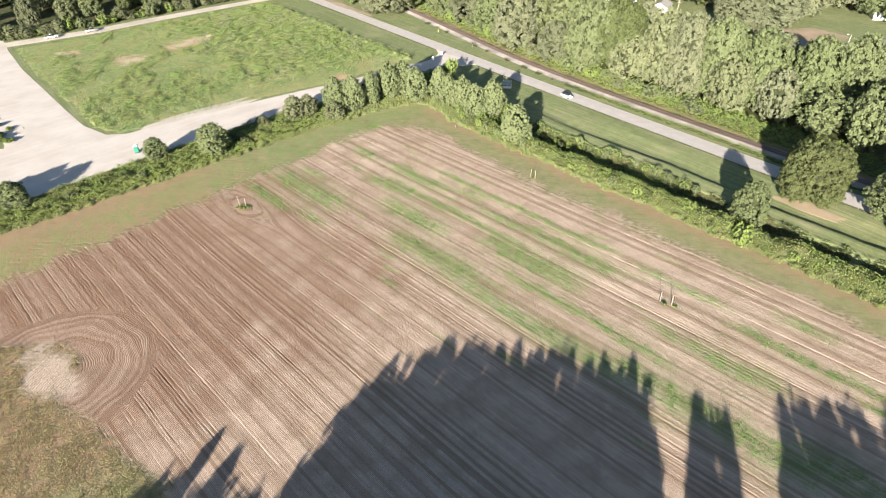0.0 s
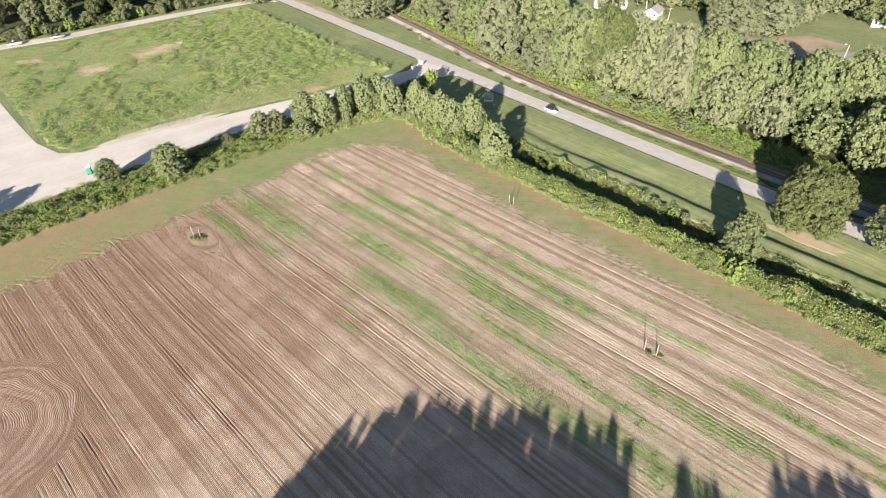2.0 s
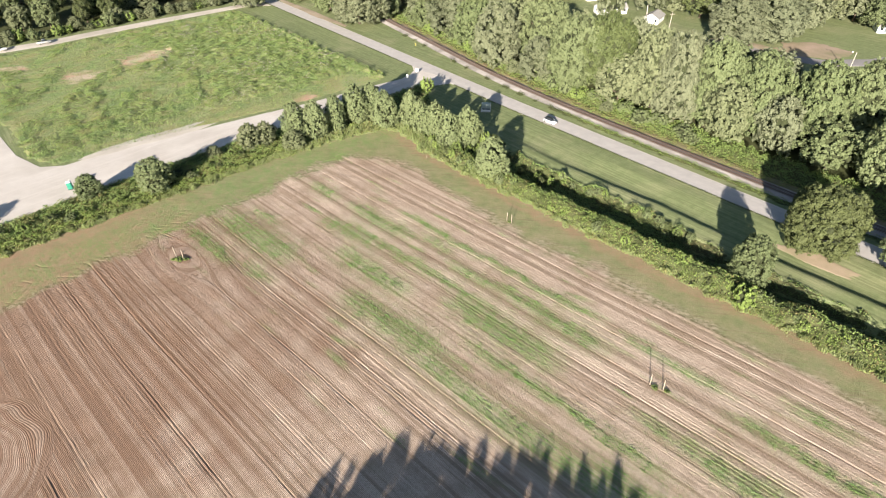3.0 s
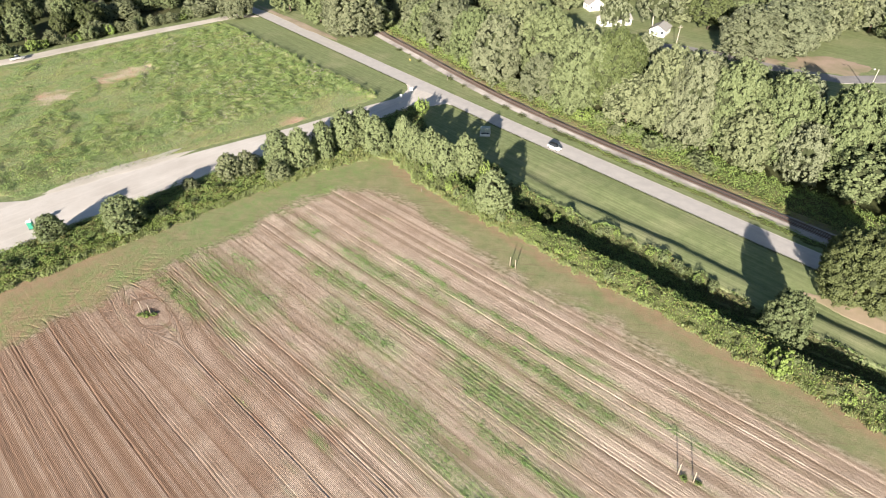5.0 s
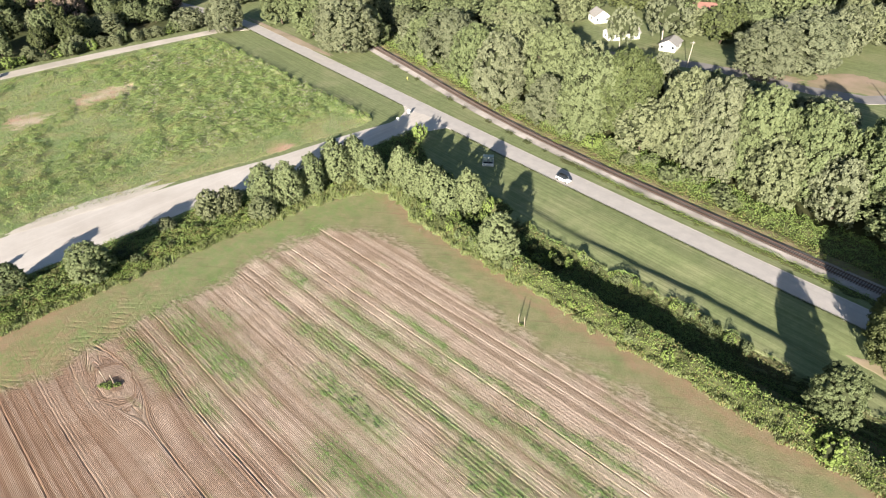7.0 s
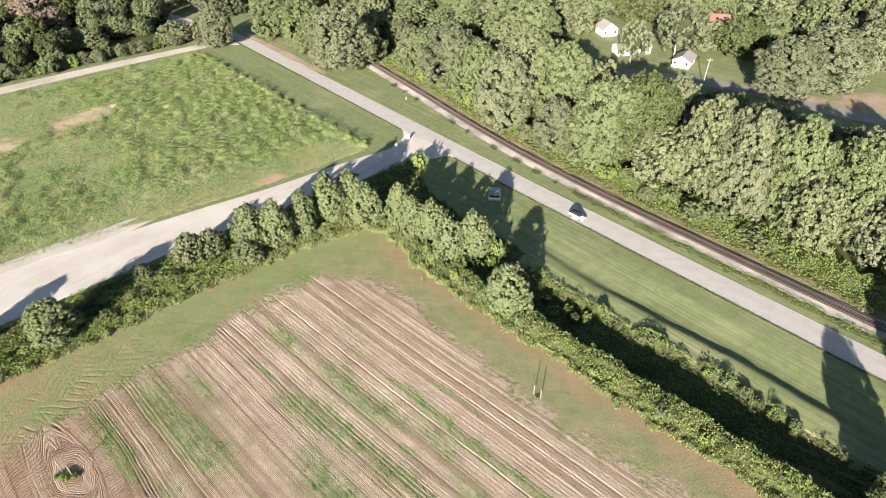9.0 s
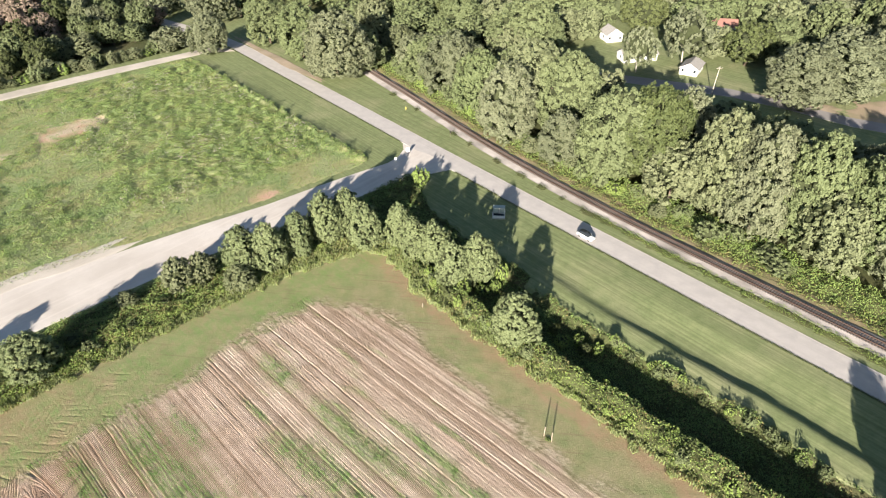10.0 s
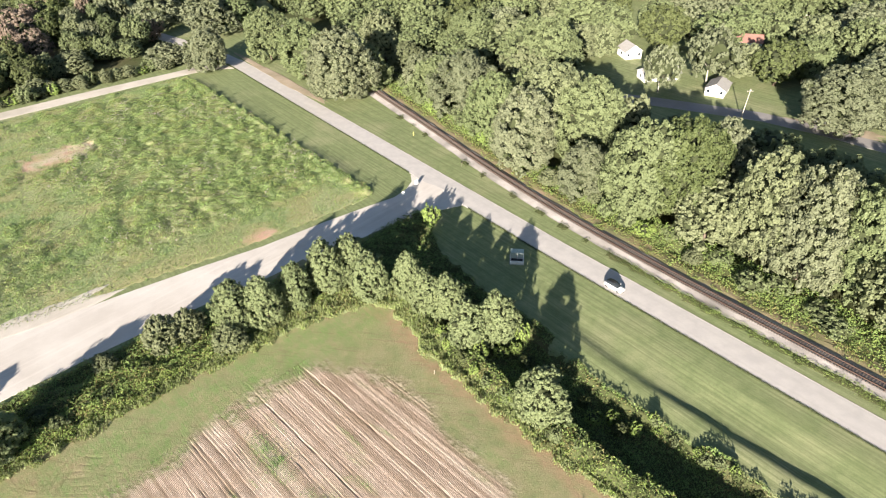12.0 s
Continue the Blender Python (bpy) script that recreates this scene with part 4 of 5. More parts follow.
# young pines at the field's corner
for key, x, y, h, r in [("pine1", -35, 179, 12.2, 3.9), ("pine2", -29.5, 180, 12.2, 3.7), ("pine1", -24, 184.5, 11.8, 3.1), ("pine2", -19, 189.5, 13.2, 4.2), ("pine1", -14, 193, 12.2, 3.7), ("pine1", -9.5, 187, 11.8, 4.1),
                        ("pine2", -1.5, 186.5, 11.8, 3.0), ("pine1", 1.5, 182, 10.8, 3.0), ("pine2", 6, 180, 10.8, 3.7), ("pine1", 9.5, 172, 11.3, 3.4), ("pine2", 15, 173, 12.0, 3.8), ("pine1", 20.3, 155.0, 11.4, 4.3)]:
    plant(key, x, y, h, r * 1.03, group="young pines at the corner")
for key, x, y, h, r in [("bush1", 3, 214, 5.0, 2.2), ("bush1", 20, 173, 4, 1.5), ("young1", -48, 174.5, 7.5, 3.6), ("young1", -44, 177, 7, 2.8), ("young1", -35, 174, 5.5, 3.4), ("young1", -57, 169.5, 3.5, 2.2), ("bush1", 12, 169.5, 2.8, 1.5),
                        ("pine2", -66.5, 152, 9.4, 4.6), ("pine1", -82.5, 149, 6.8, 3.3), ("pine1", -109, 125, 7.0, 4.1), ("pine2", -117, 119, 8.5, 4.1), ("pine1", -122, 113, 8.5, 4.0), ("bush1", 64.6, 102.6, 4.6, 2.2)]:
    plant(key, x, y, h, r, group="young trees of the hedgerow")

# conifers and oaks behind the field's near end, whose long shadows fall across the rows: tip of shadow, height, radius
def shade_tree(key, tx, ty, h, r):
    back = h / math.tan(radians(SUN_EL))
    plant(key, tx - back * math.sin(radians(SUN_AZ)), ty - back * math.cos(radians(SUN_AZ)), h, r, group="trees behind the field")


for tx, ty in [(-36, 57), (-32, 54), (-11, 69.5), (-4, 73), (0, 76), (3.5, 75), (6.5, 75), (9.5, 74), (13, 74), (16, 73), (19, 73), (22.5, 73.5), (25, 70.5), (27.5, 71), (30, 69), (32.5, 71), (40.5, 63), (44, 59.5), (54, 62), (57.5, 61), (61, 61), (65, 59), (69, 58), (74, 56)]:
    shade_tree("spire", tx, ty, wood0.uniform(22, 25) if tx > -20 else 16.5, wood0.uniform(3.6, 4.6))
for tx, ty, r in [(-13, 62, 6.5), (-8, 67, 6.5), (-1, 71, 7.5), (6, 71.5, 7.5), (13, 70.5, 7.5), (20, 69.5, 7.5), (27, 67, 6.5), (31.5, 63, 5), (41, 58, 4), (56, 58, 6), (63, 57, 7), (70, 55, 7), (-13, 52, 8), (-2, 60, 9), (8, 60, 9), (18, 58, 9), (27, 54, 8), (60, 48, 8)]:
    shade_tree("oak2", tx, ty + 1.6, 21, r)
for tx, ty, r in [(-41, 49, 5), (-34, 48, 5), (-28, 46, 4.5)]:
    shade_tree("oak2", tx, ty, 15, r)


# more woods further off, in the gaps between those above
def clear_of(x, y, r, taken, k=0.25):
    return all((x - a) ** 2 + (y - b) ** 2 > (r + c) ** 2 * k for a, b, c in taken)


taken = [(o.location.x, o.location.y, 6.0) for o in list(scene.objects) if o.parent is None and o.get("category", "").endswith("tree")]
wood = random.Random(4)
taken += [(136, 326, 9), (132, 316, 7), (88, 320, 8), (168, 340, 8), (164, 330, 6)]


def woods(count, u0, u1, v0, v1, allowed, kinds, rmin, rmax, hmin, hmax, k=0.25):
    made = 0
    for attempt in range(count * 60):
        u, v = wood.uniform(u0, u1), wood.uniform(v0, v1)
        x, y = (u + v) * S2, (v - u) * S2
        if made >= count or y < 140 or y > 560 or abs(x) > 45 + 0.72 * y or not allowed(u, v):
            continue
        r = wood.uniform(rmin, rmax)
        if clear_of(x, y, r, taken, k):
            taken.append((x, y, r))
            plant(wood.choice(kinds), x, y, wood.uniform(hmin, hmax), r, group="woods")
            made += 1


def beyond(u, v):
    if v < rail_v(max(-400, min(80, u))) + 15 or (-178 < u < -30 and 234 < v < 306) or (-152 < u < -62 and 220 < v < 262):
        return False
    return not (u < -262 and v < 200) and not (u > -72 and 200 < v < 310)


woods(95, -470, -322, 40, 178, lambda u, v: u < np.interp(v, [40, 82, 130, 178], [-345, -328, -322, -326]) - 3, ["oak1", "oak2", "oak3", "grey1", "oak2", "brn1", "yel1"], 4.0, 6.5, 10, 17)
woods(40, -540, -335, 194, 280, lambda u, v: True, ["oak1", "oak2", "oak3", "grey1", "yel1"], 5.0, 8.0, 13, 18)
woods(70, -262, 25, 180, 236, beyond, ["oak1", "oak2", "oak3", "oak3", "grey1", "yel1"], 6.0, 8.5, 13, 18, 0.62)
woods(190, -400, 60, 225, 480, beyond, ["oak1", "oak2", "oak3", "oak3", "grey1", "yel1", "oak1"], 7.0, 10.5, 13, 19, 0.48)

# bushes along the far side of the railway
for i in range(46):
    u = -250 + i * 6.2 + wood.uniform(-2, 2)
    v = rail_v(u) + wood.uniform(7.5, 13)
    p = uv(u, v)
    if u > -58:
        continue
    plant(wood.choice(["bush1", "bush2", "bush2", "young1"]), p.x, p.y, wood.uniform(2.2, 5.0), wood.uniform(2.0, 3.6), group="bushes beside the railway")
# bushes of the hedgerow along the field's right side
for i in range(104):
    u = -128 + i * 1.4 + wood.uniform(-1.2, 1.2)
    near = wood.random() < 0.4 or u > -42
    if near:
        v, h, r = float(hedge_v(u)) + wood.uniform(3.0, 6.0), wood.uniform(1.8, 3.0), wood.uniform(0.8, 1.5)
    elif u < -82:
        v, h, r = float(hedge_v(u)) + wood.uniform(5, 15), wood.uniform(1.8, 3.2), wood.uniform(0.9, 1.7)
    else:
        v, h, r = float(ditch_v(u)) - wood.uniform(7.4, 8.8), wood.uniform(1.4, 2.3), wood.uniform(0.7, 1.2)
    p = uv(u, v)
    plant(wood.choice(["bush1", "bush2", "bush2", "bush3", "bush1"]), p.x, p.y, h, r, group="bushes of the right hedgerow", z=float(ground_z(np.array(u), np.array(v))))
for i in range(34):
    v = -12 + i * 3.9 + wood.uniform(-1.5, 1.5)
    u = float(hedge_u(v)) - wood.choice([4, 7, 9]) + wood.uniform(-1, 1)
    p = uv(u, v)
    plant(wood.choice(["bush2", "bush2", "bush3", "bush3", "bush1"]), p.x, p.y, wood.uniform(1.2, 2.4), wood.uniform(1.2, 2.2), group="bushes of the left hedgerow")
for i in range(26):
    v = 48 + i * 4.6
    p = uv(float(np.interp(v, [47, 82, 130, 174], [-328, -320, -315, -309])) - wood.uniform(1.5, 6), v)
    plant(wood.choice(["bush1", "young1", "young1", "bush2"]), p.x, p.y, wood.uniform(2.5, 6.5), wood.uniform(2.2, 4.2), group="bushes beside the track")


for i in range(14):
    a = wood.uniform(0, 6.28)
    k = wood.uniform(0.2, 0.85)
    p = uv(-221 + 17 * k * math.cos(a), 17.5 + 7 * k * math.sin(a))
    plant(wood.choice(["bush1", "bush2"]), p.x, p.y, wood.uniform(0.8, 1.9), wood.uniform(1.0, 2.0), group="bushes on the grass island")


def thicket(name, us, vs, inside, height, mat, leaf, per, size, seed, label, category, cover=None, upright=0.5, floor=0.6, other=None, slim=0.42, blades=0.0):
    """Tall weeds: an uneven mass of growth under many leaves."""
    def low(u, v):
        g = ground_z(u, v)
        h = (height(u, v) - g) * (0.2 + 0.8 * inside(u, v))
        return g, h

    def bed(u, v):
        g, h = low(u, v)
        return np.where(inside(u, v) > 0.55, g + 0.05 + np.clip(h - 0.55, 0.0, None) * floor, g - 0.25)

    base = sheet(name, us, vs, bed, [mat, leaf], cover, label, category, "stuff")
    rs = np.random.RandomState(seed)
    n = int((us[-1] - us[0]) * (vs[-1] - vs[0]) * per)
    u, v = rs.uniform(us[0], us[-1], n), rs.uniform(vs[0], vs[-1], n)
    keep = rs.uniform(0, 1, n) < inside(u, v) * np.clip(0.15 + np.abs(height(u, v)) / 0.9, 0, 1)
    u, v = u[keep], v[keep]
    g, hh = low(u, v)
    z = g + hh * np.clip(1.05 - rs.beta(1.0, 1.6, len(u)) * 0.75, 0.15, 1.1)
    P = np.stack([(u + v) * S2, (v - u) * S2, z], -1)
    N = rs.normal(size=P.shape) * 0.8 + np.array([0, 0, upright])
    V, F = blade_cards(P, blades, size, rs) if blades else leaf_cards(P, N, size, rs, slim)
    extra = other(u, v, rs).astype(np.int32) if other else np.zeros(len(u), np.int32)
    old = base.data
    ov = np.empty(len(old.vertices) * 3, np.float32)
    old.vertices.foreach_get("co", ov)
    of = np.empty(len(old.loops), np.int32)
    old.loops.foreach_get("vertex_index", of)
    ov, of = ov.reshape(-1, 3), of.reshape(-1, 4)
    me = mesh_of(name, np.concatenate([ov, V]), np.concatenate([of, F + len(ov)]), [mat, leaf, LEAF["bright"], LEAF["dry"], LEAF["deep"]])
    me.polygons.foreach_set("material_index", np.concatenate([np.zeros(len(of), np.int32), 1 + extra]))
    me.polygons.foreach_set("use_smooth", np.concatenate([np.ones(len(of), bool), np.zeros(len(F), bool)]))
    if cover is not None:
        uu, vv = np.meshgrid(us, vs, indexing="ij")
        c0 = cover(uu, vv).reshape(len(of) and len(ov), -1)
        masks(me, "cover", np.concatenate([c0, np.zeros((len(V), c0.shape[1]))]))
    base.data = me
    return base


# left hedgerow, between the field and the gravel drive
def in_left(u, v):
    a = u - np.interp(v, [-60, 45, 72, 105, 135, 156], [-165.5, -166.5, -165.3, -161.5, -156.5, -153.0])
    b = hedge_u(v) - u + 0.2 - 2.2 * smooth(85, 112, v) + 0.8 * waves(u, v, 3, 5)
    return smooth(0, 1.2, a) * smooth(0, 1.0, b) * smooth(124, 120, v)


def left_h(u, v):
    return np.clip(1.25 + 0.55 * waves(u, v, 2.2, 61) + 0.3 * waves(u, v, 0.8, 62), 0.35, 2.6)


def left_mix(u, v, r):
    fringe = smooth(4.5, 1.8, hedge_u(v) - u)
    q = r.uniform(0, 1, len(u))
    dry = 0.16 + 0.4 * np.clip(waves(u, v, 4, 91), 0, 1)
    return np.where(q < 0.2 + 0.6 * fringe, 1, np.where(q > 1 - dry, 2, np.where(q > 0.75 - 0.3 * waves(u, v, 5, 92), 3, 0)))


thicket("left_hedgerow", np.arange(-170, -138, 0.6), np.arange(-50, 125, 0.6), in_left, left_h, FLOOR, LEAF["weed"], 46, 0.32, 5, "tall green weeds and brambles along the gravel drive", "hedgerow", other=left_mix)


def in_right(u, v):
    a = v - hedge_v(u) - 1.5 - 2.0 * smooth(-95, -125, u) + 0.7 * waves(u, v, 3, 6)
    out = np.where(u < -104, np.interp(u, [-156, -148, -138, -120, -104], [156, 153, 146, 143, 142]), ditch_v(u) - 6.4)
    return smooth(0, 1.0, a) * smooth(0, 1.2, out - v + 0.8 * waves(u, v, 3, 7)) * np.where(u < -141, smooth(120, 126, v), 1) * smooth(-158, -154, u)


def right_h(u, v):
    """A tall bank of weeds along the field, low growth in the hollow behind it, a thin line of shrubs beside the ditch."""
    d = v - hedge_v(u)
    w = 1.4 * waves(u, v, 5, 73)
    run = smooth(-122, -104, u)
    deep = smooth(5.3, 7.4, d + w) * run
    row = smooth(-9.0, -8.2, v - ditch_v(u) + 0.4 * w) * run * smooth(-32, -44, u) * (0.3 + 0.7 * smooth(-0.3, 0.3, waves(u, v * 0, 3, 74)))
    top = 1.0 + 2.3 * smooth(1.5, 5.0, d) * run * (1 - deep) - 0.55 * deep + 0.9 * row
    return ground_z(u, v) + np.clip(top + (0.6 - 0.4 * deep * (1 - row)) * waves(u, v, 3.0, 71) + 0.28 * waves(u, v, 0.9, 72) * (1 - 0.5 * deep), 0.3, 4.2)


def right_mix(u, v, r):
    d = v - hedge_v(u)
    q = r.uniform(0, 1, len(u))
    dry = 0.04 + 0.25 * np.clip(waves(u, v, 4, 93), 0, 1)
    return np.where(q < 0.55 * smooth(7.0, 1.5, d) + 0.25 * np.clip(waves(u, v, 3, 94), 0, 1), 1, np.where(q > 1 - dry, 2, np.where(q > 0.55 - 0.3 * waves(u, v, 5, 95), 3, 0)))


thicket("right_hedgerow", np.arange(-158, 52, 0.6), np.arange(113, 158, 0.6), in_right, right_h, FLOOR, LEAF["weed"], 40, 0.33, 6, "dense green weeds, vines and brambles beside the field", "hedgerow", other=right_mix, floor=0.78)


# fringe of tall grass between the hedgerows and the field
def in_fringe_left(u, v):
    e = hedge_u(v) - u + 1.8 + 1.6 * smooth(85, 108, v) + 0.7 * waves(u, v, 2.5, 121)
    return smooth(0, 0.8, e) * smooth(3.6 + 4.6 * smooth(85, 108, v), 2.6 + 4.2 * smooth(85, 108, v), e) * smooth(128, 123, v)


def in_fringe_right(u, v):
    e = v - hedge_v(u) + 0.7 * waves(u, v, 2.5, 122)
    return smooth(0, 0.8, e) * smooth(4.4 + 2.5 * smooth(-95, -125, u), 3.0 + 2.5 * smooth(-95, -125, u), e) * smooth(-150, -146, u)


def fringe_h(u, v):
    near = smooth(85, 108, v) * smooth(-95, -125, u)
    return np.clip(0.62 + 0.45 * near + 0.3 * waves(u, v, 2.0, 123) + 0.15 * waves(u, v, 0.8, 124), 0.2, 1.8)


def fringe_mix(u, v, r):
    q = r.uniform(0, 1, len(u))
    return np.where(q < 0.22, 1, np.where(q > 0.9 - 0.15 * waves(u, v, 3, 125), 2, 0))


thicket("fringe_grass", np.arange(-164, -136, 0.6), np.arange(-50, 130, 0.6), in_fringe_left, fringe_h, LAWN, LEAF["reed"], 70, 0.16, 15, "tall yellow-green grass at the foot of the hedgerow", "grass", other=fringe_mix, blades=0.42)
thicket("fringe_grass", np.arange(-152, 52, 0.6), np.arange(104, 136, 0.6), in_fringe_right, fringe_h, LAWN, LEAF["reed"], 70, 0.16, 16, "tall yellow-green grass and weeds beside the field", "grass", other=fringe_mix, blades=0.42)

# unmown grass hanging over the near edge of the road
rs = np.random.RandomState(36)
wu = rs.uniform(-300, 60, 42000)
wv = np.interp(wu, [-320, -200, -120, -92, -50, 0, 120], [188.8, 174.6, 164.7, 161.8, 157.4, 152.4, 140.4]) - 3.25 + rs.normal(size=42000) * 0.16
k = (wu > -147) | (wu < -172)
wu, wv = wu[k], wv[k]
P = np.stack([(wu + wv) * S2, (wv - wu) * S2, rs.uniform(0.0, 0.13, len(wu))], -1)
V, F = leaf_cards(P, rs.normal(size=P.shape) * 0.5 + np.array([0, 0, 0.9]), 0.15, rs, 0.5)
tagged(new("verge_grass", mesh_of("verge_grass", V, F, [LEAF["deep"]])), "unmown grass along the edge of the asphalt", "grass", kind="stuff")


# weeds and brambles on both sides of the railway
RAIL_TABLE = np.array([rail_v(a) for a in np.arange(-300.0, 61.0, 2.0)])


def rail_d(u, v):
    return v - np.interp(u, np.arange(-300.0, 61.0, 2.0), RAIL_TABLE)


def in_bank(u, v):
    d = rail_d(u, v) + 1.5 * waves(u, v, 4, 101)
    return smooth(3.0, 4.0, d) * smooth(16, 13, d) * smooth(-262, -250, u)


def bank_h(u, v):
    d = rail_d(u, v)
    return np.clip(0.4 + 1.9 * smooth(5, 13, d) + (0.3 + 0.6 * smooth(5, 10, d)) * waves(u, v, 2.4, 102) + 0.2 * waves(u, v, 0.9, 103), 0.2, 4.0)


def bank_mix(u, v, r):
    q = r.uniform(0, 1, len(u))
    d = rail_d(u, v)
    dry = 0.05 + 0.35 * smooth(8, 5, d)
    return np.where(q < 0.45, 1, np.where(q > 1 - dry, 2, 0))


thicket("railway_bank_weeds", np.arange(-262, 40, 0.8), np.arange(168, 232, 0.8), in_bank, bank_h, FLOOR, LEAF["weed"], 22, 0.36, 8, "bright green weeds and brambles on the railway bank", "weeds", other=bank_mix)


def in_verge(u, v):
    d = rail_d(u, v) + 0.35 * waves(u, v, 2.5, 105)
    return smooth(-5.4, -4.6, d) * smooth(-2.2, -3.0, d) * np.maximum(smooth(-122, -96, u + 6 * waves(u, v, 6, 106)), 0.85 * smooth(0.0, 0.5, waves(u, v * 0, 4, 108)) * smooth(-214, -206, u))


thicket("railway_verge_weeds", np.arange(-216, 40, 0.6), np.arange(155, 202, 0.6), in_verge, lambda u, v: np.clip(0.55 + 0.25 * waves(u, v, 1.4, 107), 0.15, 1.2), FLOOR, LEAF["bright"], 40, 0.2, 9, "tall bright grass and dark scrub along the foot of the ballast", "weeds",
        other=lambda u, v, r: np.where(r.uniform(0, 1, len(u)) < smooth(-90, -112, u), 3, 0))


# the rough meadow between the gravel tracks
def in_meadow(u, v):
    lo = np.interp(u, [-320, -280, -236, -199, -188], [49, 45, 43.5, 42.5, 46]) + 1.0 * waves(u, v, 4, 80)
    hi = 154.5 - 0.085 * (u + 172)
    left = u - np.interp(v, [40, 82, 104, 130, 165], [-316, -307.5, -306, -303, -300])
    right = np.interp(v, [40, 60, 78, 96, 112, 135, 150, 160], [-189.5, -187.5, -184, -180, -175.5, -171.5, -169.5, -172]) - u
    return smooth(0, 1.5, v - lo) * smooth(0, 1.2, hi - v) * smooth(0, 1.5, left) * smooth(0, 1.5, right)


def bare(u, v):
    n = 0.25 * waves(u, v, 3, 81)
    d = np.minimum(np.hypot((u + 262) / 8, (v - 104) / 12.5), np.hypot((u + 259) / 7, (v - 77) / 7))
    d = np.minimum(d, np.hypot((u + 176.5) / 3.5, (v - 122) / 5))
    d = np.minimum(d, np.hypot((u + 288) / 8, (v - 62) / 8) + 0.3)
    return smooth(1.1, 0.55, d + n)


def tall(u, v):
    """Where the weeds stand tall."""
    t = smooth(92, 116, v + 12 * waves(u, v, 12, 82)) * smooth(-300, -280, u + 8 * waves(u, v, 9, 83)) * smooth(-182, -192, u + 0.12 * (135 - v))
    t2 = 0.6 * smooth(-228, -214, u + 14 * waves(u, v, 11, 84)) * smooth(95, 80, v) * smooth(-190, -200, u)
    t3 = 0.55 * smooth(0.1, 0.8, waves(u, v, 11, 85)) * smooth(-186, -200, u)
    return np.clip(np.maximum(np.maximum(t, t2), t3), 0, 1)


def meadow_h(u, v):
    t = tall(u, v)
    t = np.maximum(t, 1.35 * smooth(6, 1.5, 154.5 - 0.085 * (u + 172) - v) * smooth(-300, -285, u))
    return np.clip((0.14 + 0.85 * t + 0.6 * t * waves(u, v, 2.8, 86) + 0.2 * waves(u, v, 0.9, 87) * (0.3 + t)) * (1 - 0.9 * bare(u, v)), 0.05, 2.6)


def meadow_cover(u, v):
    dry = smooth(-0.2, 0.9, waves(u, v, 7, 88) + 0.6 * (1 - tall(u, v)) - 0.4) * 0.8
    edge = smooth(-188, -183, u) * smooth(130, 100, v)
    return np.stack([bare(u, v), np.clip(np.maximum(dry, edge), 0, 1)], -1)


def meadow_mix(u, v, r):
    q = r.uniform(0, 1, len(u))
    dry = 0.06 + 0.5 * np.clip(waves(u, v, 8, 96), 0, 1) * (1 - 0.5 * tall(u, v))
    return np.where(q > 1 - dry, 2, np.where(q < 0.25 + 0.3 * waves(u, v, 6, 97), 1, np.where(q > 0.75 - 0.25 * waves(u, v, 4, 98), 3, 0)))


thicket("rough_meadow", np.arange(-318, -165, 0.8), np.arange(40, 168, 0.8), in_meadow, meadow_h, MEADOW, LEAF["meadow"], 18, 0.32, 7, "overgrown green meadow with tall weeds and bare patches", "meadow", meadow_cover, other=meadow_mix)

# pale seed heads in the tall meadow
rs = np.random.RandomState(33)
su, sv = rs.uniform(-290, -172, 14000), rs.uniform(95, 160, 14000)
k = rs.uniform(0, 1, 14000) < in_meadow(su, sv) * tall(su, sv) * smooth(-0.1, 0.9, waves(su, sv, 9, 90))
su, sv = su[k], sv[k]
P = np.stack([(su + sv) * S2, (sv - su) * S2, meadow_h(su, sv) * 1.02 + 0.1], -1)
V, F = leaf_cards(P, rs.normal(size=P.shape) + np.array([0, 0, 0.5]), 0.36, rs, 0.5)
tagged(new("seed_heads", mesh_of("seed_heads", V, F, [LEAF["seed"]])), "dry pinkish seed heads above the meadow weeds", "seed heads", kind="stuff")

# low weeds among the crop rows
rs = np.random.RandomState(34)
wu, wv = rs.uniform(-135, 20, 1400000), rs.uniform(52, 106, 1400000)
line = np.abs((row_phase(wu, wv)[0] / 0.76) % 1 - 0.5)
k = rs.uniform(0, 1, len(wu)) < 1.0 * field_cover(wu, wv)[:, 1] ** 1.35 * (0.15 + 0.85 * smooth(0.40, 0.16, line)) * np.clip(0.75 + 0.5 * waves(wu, wv, 1.6, 38), 0.1, 1)
wu, wv = wu[k], wv[k]
P = np.stack([(wu + wv) * S2, (wv - wu) * S2, rs.uniform(0.05, 0.2, len(wu))], -1)
V, F = leaf_cards(P, rs.normal(size=P.shape) * 0.6 + np.array([0, 0, 0.6]), 0.13, rs, 0.5)
tagged(new("crop_weeds", mesh_of("crop_weeds", V, F, [LEAF["crop"]])), "bright green weeds growing in streaks along the rows", "weeds", kind="stuff")
